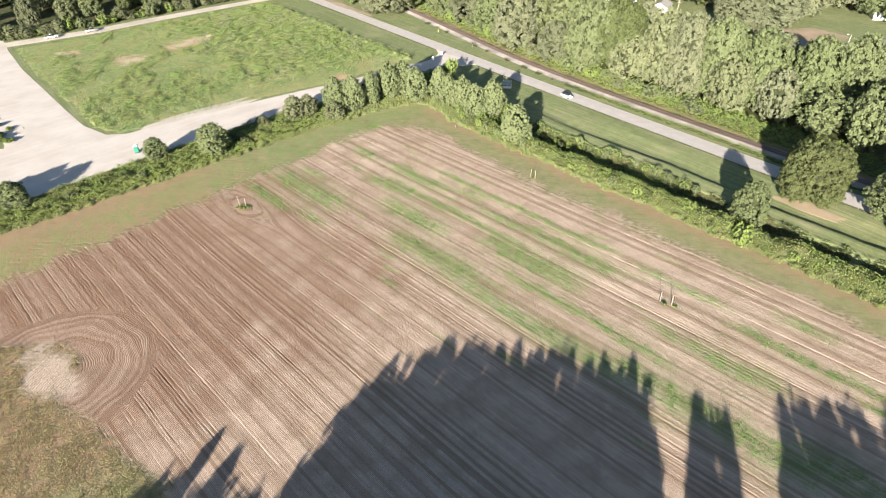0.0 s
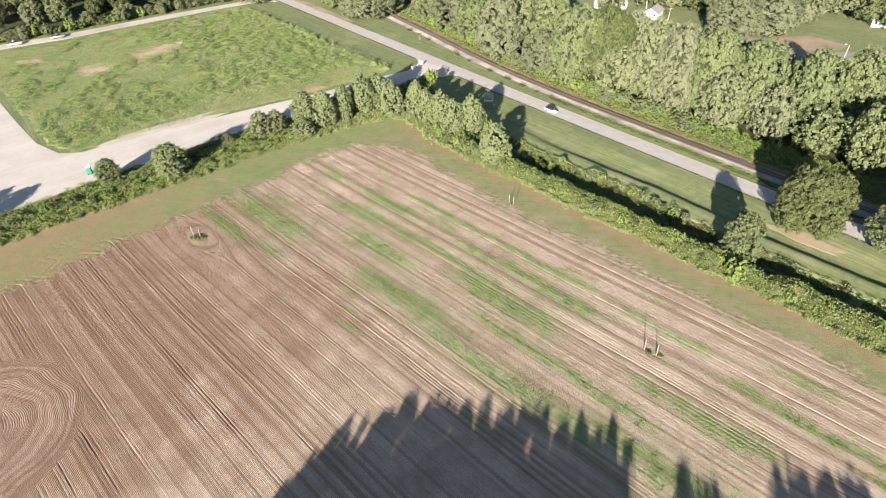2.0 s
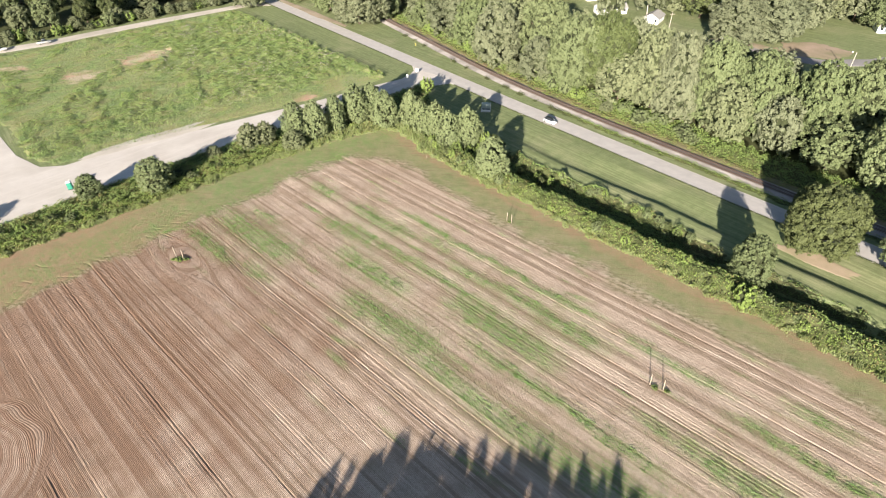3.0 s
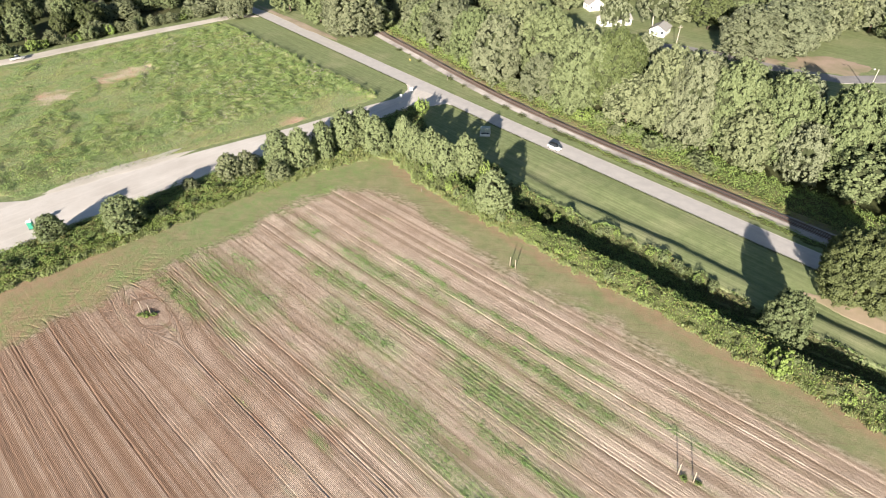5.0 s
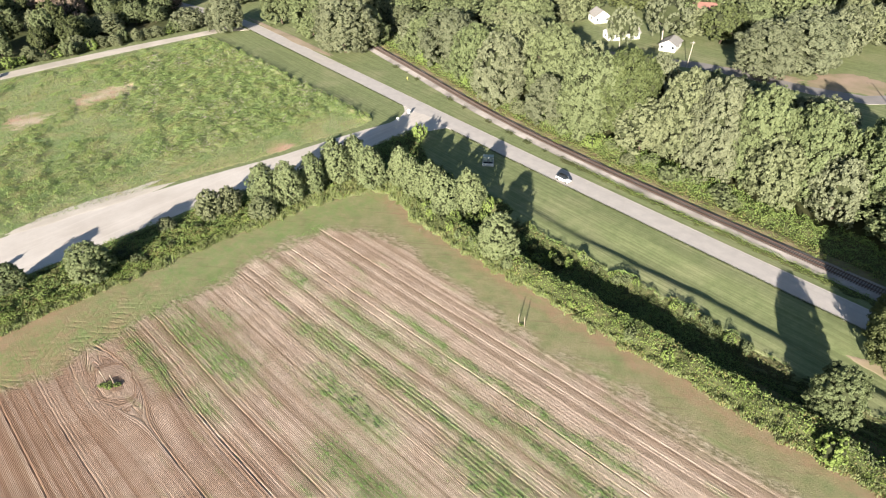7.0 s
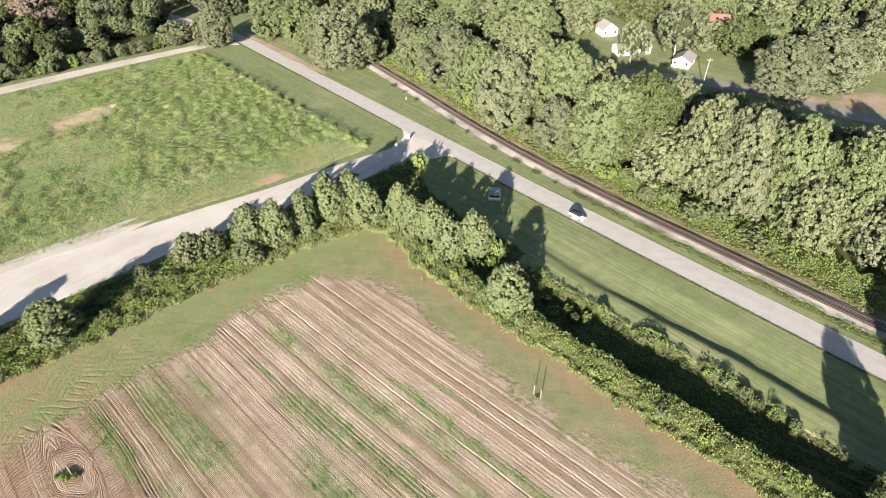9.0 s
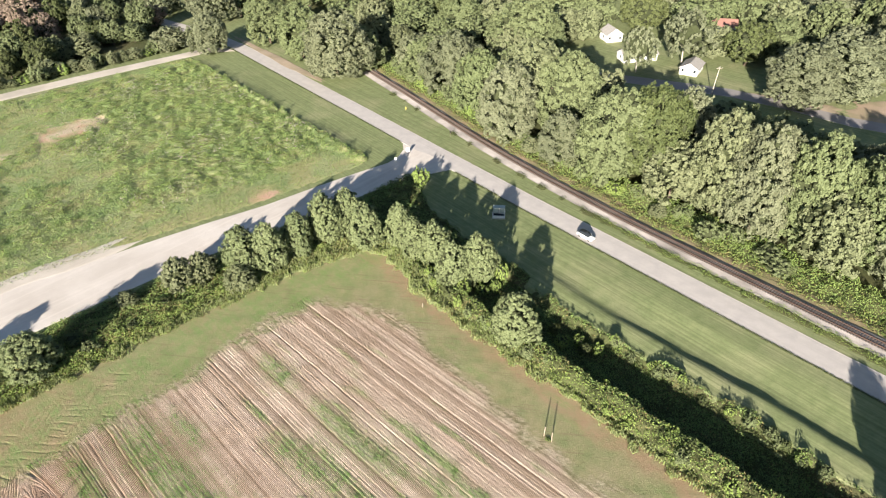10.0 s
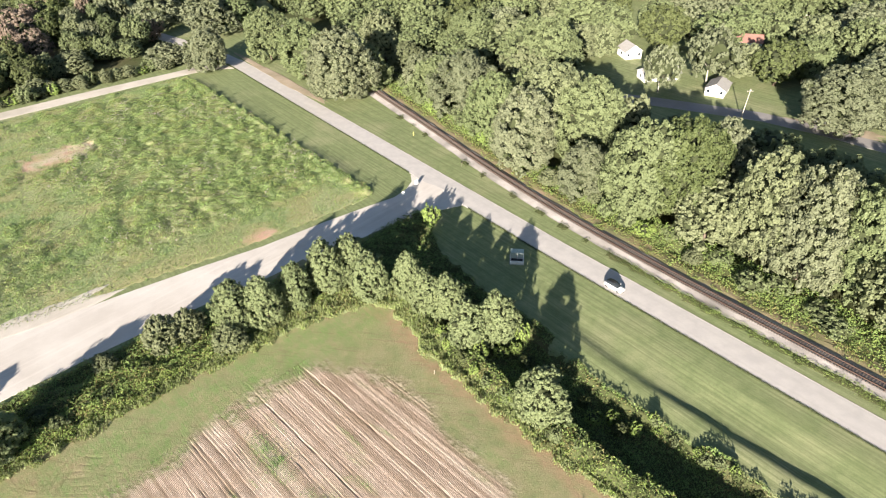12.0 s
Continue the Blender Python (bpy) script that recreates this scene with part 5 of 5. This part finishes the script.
# rough grass at the field's near left corner
rs = np.random.RandomState(35)
wu, wv = rs.uniform(-130, -50, 120000), rs.uniform(-29, 8, 120000)
k = rs.uniform(0, 1, len(wu)) < smooth(0.5, -1.5, wv - rough_edge(wu)) * (1 - field_cover(wu, wv)[:, 2]) * (0.6 + 0.4 * waves(wu, wv, 2, 37))
wu, wv = wu[k], wv[k]
P = np.stack([(wu + wv) * S2, (wv - wu) * S2, rs.uniform(0.12, 0.4, len(wu))], -1)
V, F = leaf_cards(P, rs.normal(size=P.shape) * 0.8 + np.array([0, 0, 0.6]), 0.2, rs, 0.4)
tagged(new("rough_grass", mesh_of("rough_grass", V, F, [LEAF["dry"]])), "dry olive tufts of rough grass beside the field", "grass", kind="stuff")

# ---- built and loose things ----
WHITE = plain("white_paint", (0.80, 0.79, 0.76), 0.5, 0, 0.05, 2)
GREY_ROOF = plain("grey_shingle", (0.33, 0.31, 0.29), 0.9, 0, 0.15, 2)
RED_ROOF = plain("red_metal_roof", (0.30, 0.155, 0.125), 0.6, 0.0, 0.15, 2)
BLUE_WALL = plain("pale_blue_siding", (0.55, 0.62, 0.68), 0.6, 0, 0.06, 2)
DARK_GLASS = plain("dark_window_glass", (0.03, 0.035, 0.04), 0.08, 0, 0.1, 2, 0.6)
WOOD = plain("weathered_wood", (0.30, 0.25, 0.19), 0.9, 0, 0.25, 5)
TIE = plain("creosoted_tie", (0.16, 0.125, 0.105), 0.9, 0, 0.3, 4)
GREEN_PLASTIC = plain("green_plastic", (0.03, 0.22, 0.15), 0.45, 0, 0.08, 3)
CABINET = plain("pale_green_metal", (0.42, 0.48, 0.42), 0.5, 0.1, 0.08, 3)
CONCRETE = plain("concrete", (0.55, 0.53, 0.49), 0.9, 0, 0.1, 2)
CAR_WHITE = plain("white_car_paint", (0.80, 0.80, 0.79), 0.25, 0, 0.02, 1, 0.6)
CAR_SILVER = plain("silver_car_paint", (0.45, 0.45, 0.44), 0.3, 0.4, 0.04, 1, 0.6)
BLACK = plain("black_trim", (0.02, 0.02, 0.022), 0.4, 0, 0.1, 4)
TYRE = plain("tyre_rubber", (0.025, 0.025, 0.025), 0.9, 0, 0.1, 5)
RIM = plain("alloy_rim", (0.5, 0.5, 0.5), 0.3, 0.8, 0.05, 5)
LAMP_CLEAR = plain("headlight_glass", (0.75, 0.75, 0.75), 0.1, 0, 0.05, 4, 0.6)
LAMP_RED = plain("tail_light_red", (0.35, 0.02, 0.02), 0.2, 0, 0.05, 4, 0.6)
YELLOW = plain("yellow_marker_paint", (0.60, 0.50, 0.10), 0.6, 0, 0.08, 3)


def hull(sections, bevel=0.05):
    """A closed body from cross-sections (x, half width, z low, z high, half width on top)."""
    bm = bmesh.new()
    rings = []
    for x, w, z0, z1, wt in sections:
        zm = z0 + (z1 - z0) * 0.55
        pts = [(-w * 0.92, z0), (-w, z0 + 0.12 * (z1 - z0)), (-w, zm), (-wt, z1), (0, z1 + 0.03), (wt, z1), (w, zm), (w, z0 + 0.12 * (z1 - z0)), (w * 0.92, z0)]
        rings.append([bm.verts.new((x, y, z)) for y, z in pts])
    for a, b in zip(rings, rings[1:]):
        for k in range(len(a) - 1):
            bm.faces.new((a[k], b[k], b[k + 1], a[k + 1])).smooth = True
        bm.faces.new((a[-1], b[-1], b[0], a[0]))
    bm.faces.new(rings[0])
    bm.faces.new(rings[-1][::-1])
    bmesh.ops.recalc_face_normals(bm, faces=bm.faces)
    return bm


def wheel(parent, x, y, r=0.34, w=0.22):
    t = part("wheel", tube(bmesh.new(), [(x, y - w / 2, r), (x, y - w / 2 + 0.04, r), (x, y + w / 2 - 0.04, r), (x, y + w / 2, r)], [r * 0.93, r, r, r * 0.93], 18), TYRE, parent, "black tyre")
    s = 1 if y > 0 else -1
    part("rim", tube(bmesh.new(), [(x, y + s * (w / 2 - 0.02), r), (x, y + s * (w / 2 + 0.015), r)], [r * 0.62, r * 0.55], 12), RIM, t, "alloy rim")


def car(m, paint, label, group=""):
    c = thing("car", label, "car", m, group)
    part("body", hull([(-2.2, 0.62, 0.42, 0.72, 0.55), (-2.12, 0.82, 0.30, 0.92, 0.72), (-1.6, 0.90, 0.24, 1.02, 0.80), (-0.6, 0.91, 0.22, 1.00, 0.82), (0.8, 0.91, 0.22, 0.98, 0.82), (1.5, 0.89, 0.24, 0.92, 0.76), (2.05, 0.80, 0.30, 0.76, 0.66), (2.2, 0.62, 0.42, 0.64, 0.5)]), paint, c)
    part("cabin", hull([(-2.0, 0.66, 0.95, 1.08, 0.6), (-1.65, 0.74, 0.95, 1.46, 0.58), (-0.9, 0.77, 0.95, 1.60, 0.62), (0.1, 0.77, 0.95, 1.58, 0.60), (0.75, 0.74, 0.94, 1.26, 0.60), (1.15, 0.68, 0.92, 1.02, 0.6)]), DARK_GLASS, c, "dark tinted windows and roof pillars")
    part("roof", hull([(-1.6, 0.52, 1.47, 1.53, 0.45), (-0.9, 0.58, 1.59, 1.64, 0.5), (0.0, 0.56, 1.58, 1.63, 0.48), (0.2, 0.52, 1.54, 1.58, 0.45)]), BLACK, c, "black roof panel")
    for x in (-1.35, 1.35):
        for y in (-0.82, 0.82):
            wheel(c, x, y)
    for y in (-0.6, 0.6):
        part("headlight", boxed(2.02, y - 0.17, 0.58, 2.16, y + 0.17, 0.70, 0.03), LAMP_CLEAR, c, "clear headlight")
        part("tail_light", boxed(-2.18, y - 0.15, 0.70, -2.05, y + 0.15, 0.86, 0.03), LAMP_RED, c, "red tail light")
        part("mirror", boxed(0.62, y * 1.62 - 0.09, 0.98, 0.82, y * 1.62 + 0.09, 1.10, 0.03), paint, c)
    part("bumper", boxed(2.08, -0.66, 0.30, 2.24, 0.66, 0.46, 0.04), BLACK, c, "dark lower bumper")
    return c


def pickup(m, paint, label, group=""):
    c = thing("pickup_truck", label, "pickup truck", m, group)
    part("body", hull([(-2.75, 0.85, 0.45, 0.95, 0.84), (-2.7, 0.95, 0.42, 1.05, 0.92), (0.9, 0.97, 0.40, 1.08, 0.92), (1.0, 0.97, 0.40, 1.10, 0.90), (2.5, 0.92, 0.42, 1.02, 0.82), (2.75, 0.8, 0.48, 0.9, 0.7)]), paint, c)
    part("cabin", hull([(-0.75, 0.84, 1.05, 1.25, 0.78), (-0.6, 0.86, 1.05, 1.80, 0.72), (0.6, 0.86, 1.05, 1.82, 0.72), (1.35, 0.82, 1.04, 1.12, 0.76)]), DARK_GLASS, c, "dark cab windows")
    part("roof", hull([(-0.6, 0.70, 1.80, 1.86, 0.62), (0.6, 0.70, 1.82, 1.88, 0.62)]), paint, c)
    part("load_bed", boxed(-2.6, -0.78, 1.03, -0.85, 0.78, 1.12, 0.02), BLACK, c, "dark open load bed")
    for x in (-1.7, 1.75):
        for y in (-0.86, 0.86):
            wheel(c, x, y, 0.39, 0.26)
    for y in (-0.65, 0.65):
        part("headlight", boxed(2.66, y - 0.16, 0.72, 2.78, y + 0.16, 0.9, 0.02), LAMP_CLEAR, c, "clear headlight")
    return c


heading = math.degrees(math.atan2(-0.112 * S2 - S2, S2 - 0.112 * S2))
p = uv(-103.0, road_v(-103.0) - 1.5)
car(pose(p.x, p.y, 0.10, 0, 0, heading), CAR_WHITE, "white hatchback with a black roof on the road")
pickup(pose(-178.5, 270.5, 0.06, 0, 0, 34), CAR_WHITE, "white pickup truck parked on the gravel track", "pickups on the track")
pickup(pose(-164.5, 279.5, 0.06, 0, 0, 31), CAR_SILVER, "silver pickup truck parked on the gravel track", "pickups on the track")


def toilet(x, y, turn):
    c = thing("portable_toilet", "green plastic portable toilet with a white roof on gravel", "portable toilet", pose(x, y, 0.08, 0, 0, turn))
    part("base", boxed(-0.62, -0.62, 0, 0.62, 0.62, 0.14, 0.03), BLACK, c, "dark skid base")
    part("cabin", boxed(-0.56, -0.56, 0.14, 0.56, 0.56, 2.02, 0.05), GREEN_PLASTIC, c)
    bm = boxed(-0.63, -0.63, 2.02, 0.63, 0.63, 2.14, 0.03)
    box(bm, -0.5, -0.5, 2.14, 0.5, 0.5, 2.28, 0.1)
    part("roof", bm, WHITE, c, "white domed roof")
    d = part("door", boxed(-0.42, -0.60, 0.2, 0.42, -0.555, 1.92, 0.015), GREEN_PLASTIC, c)
    part("handle", boxed(0.30, -0.64, 1.0, 0.36, -0.60, 1.16, 0.01), BLACK, d)
    part("vent_pipe", tube(bmesh.new(), [(0.38, 0.38, 2.1), (0.38, 0.38, 2.62)], [0.06, 0.06], 8), WHITE, c, "white vent pipe")
    return c


toilet(-90.3, 153.6, 20)


def cabinets(x, y, turn):
    c = thing("utility_cabinet", "pale green utility cabinets on a concrete pad in grass", "utility cabinet", pose(x, y, 0.0, 0, 0, turn))
    part("pad", boxed(-1.6, -1.9, -0.1, 1.6, 1.9, 0.16, 0.03), CONCRETE, c, "pale concrete pad")
    for x0, x1 in ((-1.45, -0.1), (0.05, 1.45)):
        b = part("cabinet", boxed(x0, 0.2, 0.16, x1, 1.6, 1.7, 0.05), CABINET if x0 < -1 else WHITE, c)
        part("cabinet_lid", boxed(x0 - 0.05, 0.12, 1.7, x1 + 0.05, 1.68, 1.78, 0.02), CABINET, b)
        part("cabinet_door", boxed(x0 + 0.1, 0.15, 0.3, x1 - 0.1, 0.2, 1.55, 0.01), CABINET, b)
    part("front_rail", boxed(-1.5, -1.8, 0.16, 1.5, -1.65, 0.75, 0.03), WHITE, c, "low white guard rail")
    for x in (-1.5, 1.42):
        part("side_rail", boxed(x, -1.65, 0.5, x + 0.08, 0.2, 0.62, 0.02), WHITE, c, "white side rail")
    # black block added to draw the dark gap before the cabinets
    part("dark_gap", boxed(-1.3, -0.7, 0.16, 1.3, -0.2, 0.45, 0.03), BLACK, c, "black block drawn as the dark gap before the cabinets")
    return c


cabinets(22.3, 198.2, -8)


def signpost(x, y, turn, w, h, top, face, label, name="sign"):
    c = thing(name, label, name, pose(x, y, 0, 0, 0, turn))
    part("post", tube(bmesh.new(), [(0, 0.05, -0.2), (0, 0.05, top)], [0.05, 0.05], 8), WOOD, c)
    part("panel", boxed(-w / 2, -0.03, top - h, w / 2, 0.02, top, 0.02), face, c)
    return c


signpost(-0.8, 233.0, 12, 1.0, 1.3, 1.7, WHITE, "blank white sign panel beside the drive entrance")
signpost(-4.2, 227.6, 12, 0.75, 1.2, 1.5, WHITE, "narrow white sign panel in the grass")
signpost(-2.0, 264.5, 0, 0.22, 1.0, 1.2, YELLOW, "yellow marker post beside the railway", "marker_post")
signpost(3.3, 165.3, 30, 0.14, 0.9, 1.1, WOOD, "short weathered stake at the field's corner", "stake")
signpost(12.2, 243.0, 30, 0.35, 0.7, 1.9, BLACK, "dark trackside post beside the ballast", "trackside_post")


def field_post(x, y, h, lean, seed):
    c = thing("field_post", "weathered brown wooden post standing in the field", "post", pose(x, y, 0.02, lean, lean * 0.6, seed * 40), "posts in the field")
    part("post", tube(bmesh.new(), [(0, 0, -0.3), (0, 0, h * 0.5), (0.02, 0, h)], [0.09, 0.085, 0.075], 9), WOOD, c)
    part("cap", tube(bmesh.new(), [(0.02, 0, h), (0.02, 0, h + 0.04)], [0.08, 0.06], 9), WOOD, c)
    return c


for x, y, h, lean, seed in [(22.4, 134.0, 2.3, 1, 1), (23.4, 132.9, 2.3, -1, 2), (41.2, 84.2, 2.5, 0, 3), (43.0, 82.9, 2.4, 1, 4), (-51.6, 122.6, 2.8, 5, 5), (-49.9, 122.0, 2.6, -2, 6)]:
    field_post(x, y, h, lean, seed)
for x, y, h, r in [(-50.6, 121.6, 0.6, 0.9), (-52.0, 121.8, 0.4, 0.6), (-49.2, 121.8, 0.4, 0.6), (41.8, 83.4, 0.35, 0.6), (43.6, 82.6, 0.3, 0.5), (22.9, 133.3, 0.3, 0.45)]:
    plant("bush1", x, y, h, r, label="low green weeds round the field posts", group="weeds at the posts")


def window(parent, w, h, x, y, z, face=(0, -1)):
    """A window on a wall that faces -y, x or +y by its normal."""
    nx, ny = face
    if ny:
        f = part("window_frame", boxed(x - w / 2 - 0.08, y - 0.06 if ny < 0 else y, z - 0.08, x + w / 2 + 0.08, y if ny < 0 else y + 0.06, z + h + 0.08, 0.01), WHITE, parent)
        part("pane", boxed(x - w / 2, y - 0.08 if ny < 0 else y + 0.05, z, x + w / 2, y - 0.05 if ny < 0 else y + 0.08, z + h), DARK_GLASS, f, "dark window glass")
    else:
        f = part("window_frame", boxed(x if nx > 0 else x - 0.06, y - w / 2 - 0.08, z - 0.08, x + 0.06 if nx > 0 else x, y + w / 2 + 0.08, z + h + 0.08, 0.01), WHITE, parent)
        part("pane", boxed(x + 0.05 if nx > 0 else x - 0.08, y - w / 2, z, x + 0.08 if nx > 0 else x - 0.05, y + w / 2, z + h), DARK_GLASS, f, "dark window glass")


def house(x, y, turn, w, d, h, rise, wall, roof, label, windows=4, along=True):
    """A gabled house, its long front facing -y before the turn."""
    c = thing("house", label, "house", pose(x, y, 0, 0, 0, turn), "houses of the village")
    bm = bmesh.new()
    box(bm, -w / 2, -d / 2, 0.35, w / 2, d / 2, h)
    if along:
        for sx in (-w / 2, w / 2):
            a = [bm.verts.new((sx, -d / 2, h)), bm.verts.new((sx, d / 2, h)), bm.verts.new((sx, 0, h + rise))]
            b = [bm.verts.new((v.co.x - math.copysign(0.15, sx), v.co.y, v.co.z)) for v in a]
            bm.faces.new(a)
            bm.faces.new(b[::-1])
            for k in range(3):
                bm.faces.new((a[k], b[k], b[(k + 1) % 3], a[(k + 1) % 3]))
    else:
        for sy in (-d / 2, d / 2):
            a = [bm.verts.new((-w / 2, sy, h)), bm.verts.new((w / 2, sy, h)), bm.verts.new((0, sy, h + rise))]
            b = [bm.verts.new((v.co.x, v.co.y - math.copysign(0.15, sy), v.co.z)) for v in a]
            bm.faces.new(a)
            bm.faces.new(b[::-1])
            for k in range(3):
                bm.faces.new((a[k], b[k], b[(k + 1) % 3], a[(k + 1) % 3]))
    bmesh.ops.recalc_face_normals(bm, faces=bm.faces)
    wl = part("wall", bm, wall, c)
    part("foundation", boxed(-w / 2 + 0.05, -d / 2 + 0.05, -0.2, w / 2 - 0.05, d / 2 - 0.05, 0.35), CONCRETE, c, "grey block foundation")
    o = 0.45
    for s in (-1, 1):
        bm = bmesh.new()
        if along:
            k = rise / (d / 2)
            q = [(-w / 2 - o, s * (d / 2 + o), h - o * k), (w / 2 + o, s * (d / 2 + o), h - o * k), (w / 2 + o, 0, h + rise), (-w / 2 - o, 0, h + rise)]
        else:
            k = rise / (w / 2)
            q = [(s * (w / 2 + o), -d / 2 - o, h - o * k), (s * (w / 2 + o), d / 2 + o, h - o * k), (0, d / 2 + o, h + rise), (0, -d / 2 - o, h + rise)]
        lo, hi = [bm.verts.new(v) for v in q], [bm.verts.new((v[0], v[1], v[2] + 0.16)) for v in q]
        bm.faces.new(lo)
        bm.faces.new(hi)
        for i in range(4):
            bm.faces.new((lo[i], lo[(i + 1) % 4], hi[(i + 1) % 4], hi[i]))
        bmesh.ops.recalc_face_normals(bm, faces=bm.faces)
        part("roof", bm, roof, c)
    for i in range(windows):
        wx = -w / 2 + w * (i + 0.5) / windows
        if i == windows // 2:
            part("door", boxed(wx - 0.45, -d / 2 - 0.06, 0.35, wx + 0.45, -d / 2, 2.4, 0.01), GREY_ROOF, c, "dark front door")
        else:
            window(c, 0.9, 1.1, wx, -d / 2, 1.2)
    for sx, n in ((-w / 2, (-1, 0)), (w / 2, (1, 0))):
        window(c, 0.9, 1.1, sx, 0, 1.2, n)
    return c


house(89.5, 307, 8, 14, 6.5, 2.7, 1.6, WHITE, GREY_ROOF, "long white single-storey house with a grey roof", 6)
house(86, 333, 10, 7, 7.5, 3.2, 2.4, WHITE, GREY_ROOF, "white gabled house behind garden trees", 3, False)
house(105.3, 291, -35, 6.5, 9, 2.7, 1.8, WHITE, GREY_ROOF, "white gabled cottage beside the street", 3, False)
house(138, 340, -20, 10, 8, 3.0, 2.2, BLUE_WALL, RED_ROOF, "pale blue house with a red metal roof", 4)
house(168, 351, -15, 12, 8, 3.0, 2.0, WHITE, GREY_ROOF, "grey-roofed house in tree shade", 4)
house(183, 222, -35, 14, 7, 2.8, 1.4, RED_ROOF, RED_ROOF, "dark red shed in tree shade", 4)
house(199, 269, -20, 12, 8, 3.0, 2.0, BLUE_WALL, GREY_ROOF, "pale blue house beside the street", 4)
house(128, 264, 20, 4, 3.4, 2.2, 1.0, WHITE, GREY_ROOF, "small white shed under a tree", 3)


def pole(x, y, h, lean, lamp, label):
    c = thing("utility_pole", label, "utility pole", pose(x, y, 0, 0, lean, 10), "utility poles")
    part("mast", tube(bmesh.new(), [(0, 0, -0.3), (0, 0, h * 0.5), (0, 0, h)], [0.17, 0.15, 0.11], 9), PALE_BARK, c)
    if lamp:
        part("lamp_arm", tube(bmesh.new(), [(0, 0, h - 0.3), (-0.7, 0, h + 0.15), (-1.5, 0, h + 0.2)], [0.05, 0.05, 0.04], 6), STEEL, c)
        part("lamp_head", boxed(-2.1, -0.16, h + 0.08, -1.4, 0.16, h + 0.3, 0.06), WHITE, c, "pale lamp head")
    else:
        part("crossarm", boxed(-1.1, -0.06, h - 0.9, 1.1, 0.06, h - 0.75, 0.01), WOOD, c)
        for x0 in (-1.0, -0.4, 0.4, 1.0):
            part("insulator", tube(bmesh.new(), [(x0, 0, h - 0.75), (x0, 0, h - 0.58)], [0.06, 0.04], 6), WHITE, c)
    return c


pole(104, 268.5, 10, 3, False, "pale wooden utility pole beside the village street")
pole(165, 347, 10, 2, True, "pole with a street lamp among trees")
pole(153, 221, 8, 3, True, "pale street lamp pole beside the street")


def tank(x, y):
    c = thing("water_tank", "round white tank on a shaded lawn", "tank", pose(x, y, 0, 0, 0, 0), "white tanks on the lawn")
    part("body", tube(bmesh.new(), [(0, 0, -0.05), (0, 0, 0.1), (0, 0, 1.3), (0, 0, 1.5), (0, 0, 1.62)], [1.05, 1.1, 1.1, 0.9, 0.35], 16), WHITE, c)
    part("lid", tube(bmesh.new(), [(0, 0, 1.6), (0, 0, 1.72)], [0.32, 0.28], 12), CABINET, c)
    return c


tank(73, 274.5)
tank(80, 262.5)
car(pose(113.5, 232.5, 0.03, 0, 0, 20), CAR_WHITE, "white car parked in deep tree shade")

# ---- railway ties: the nearest stretch one by one, the rest joined ----
tie_bm = boxed(-0.115, -1.3, 0.0, 0.115, 1.3, 0.17, 0.02)
tie_mesh = bpy.data.meshes.new("tie")
tie_bm.to_mesh(tie_mesh)
tie_bm.free()
tie_mesh.materials.append(TIE)
seg = [0.0]
for a, b in zip(rail_c, rail_c[1:]):
    seg.append(seg[-1] + (b - a).length)
far_v, far_f = [], []
count = 0
s = seg[-1]
while s > 0:
    i = max(k for k in range(len(seg) - 1) if seg[k] <= s)
    w = (s - seg[i]) / (seg[i + 1] - seg[i])
    c, n = rail_c[i].lerp(rail_c[i + 1], w), rail_n[i].lerp(rail_n[i + 1], w)
    u_here = (c.x - c.y) * S2
    m = Matrix.Translation((c.x, c.y, 0.44)) @ Matrix.Rotation(math.atan2(n.y, n.x) - math.pi / 2 + wood.uniform(-0.03, 0.03), 4, "Z")
    if -165 < u_here < -15 and count < 300:
        ob = new("tie", tie_mesh)
        ob.parent = railway
        ob.matrix_world = m
        count += 1
    elif u_here < 40:
        o = len(far_v)
        far_v += [m @ v.co for v in tie_mesh.vertices]
        far_f += [tuple(o + k for k in pl.vertices) for pl in tie_mesh.polygons if len(pl.vertices) == 4]
    s -= 0.53
me = mesh_of("ties", np.array([tuple(v) for v in far_v]), far_f, [TIE])
ob = part("ties", me, None, railway, "dark creosoted ties further along the track")
ob["kind"] = "stuff"
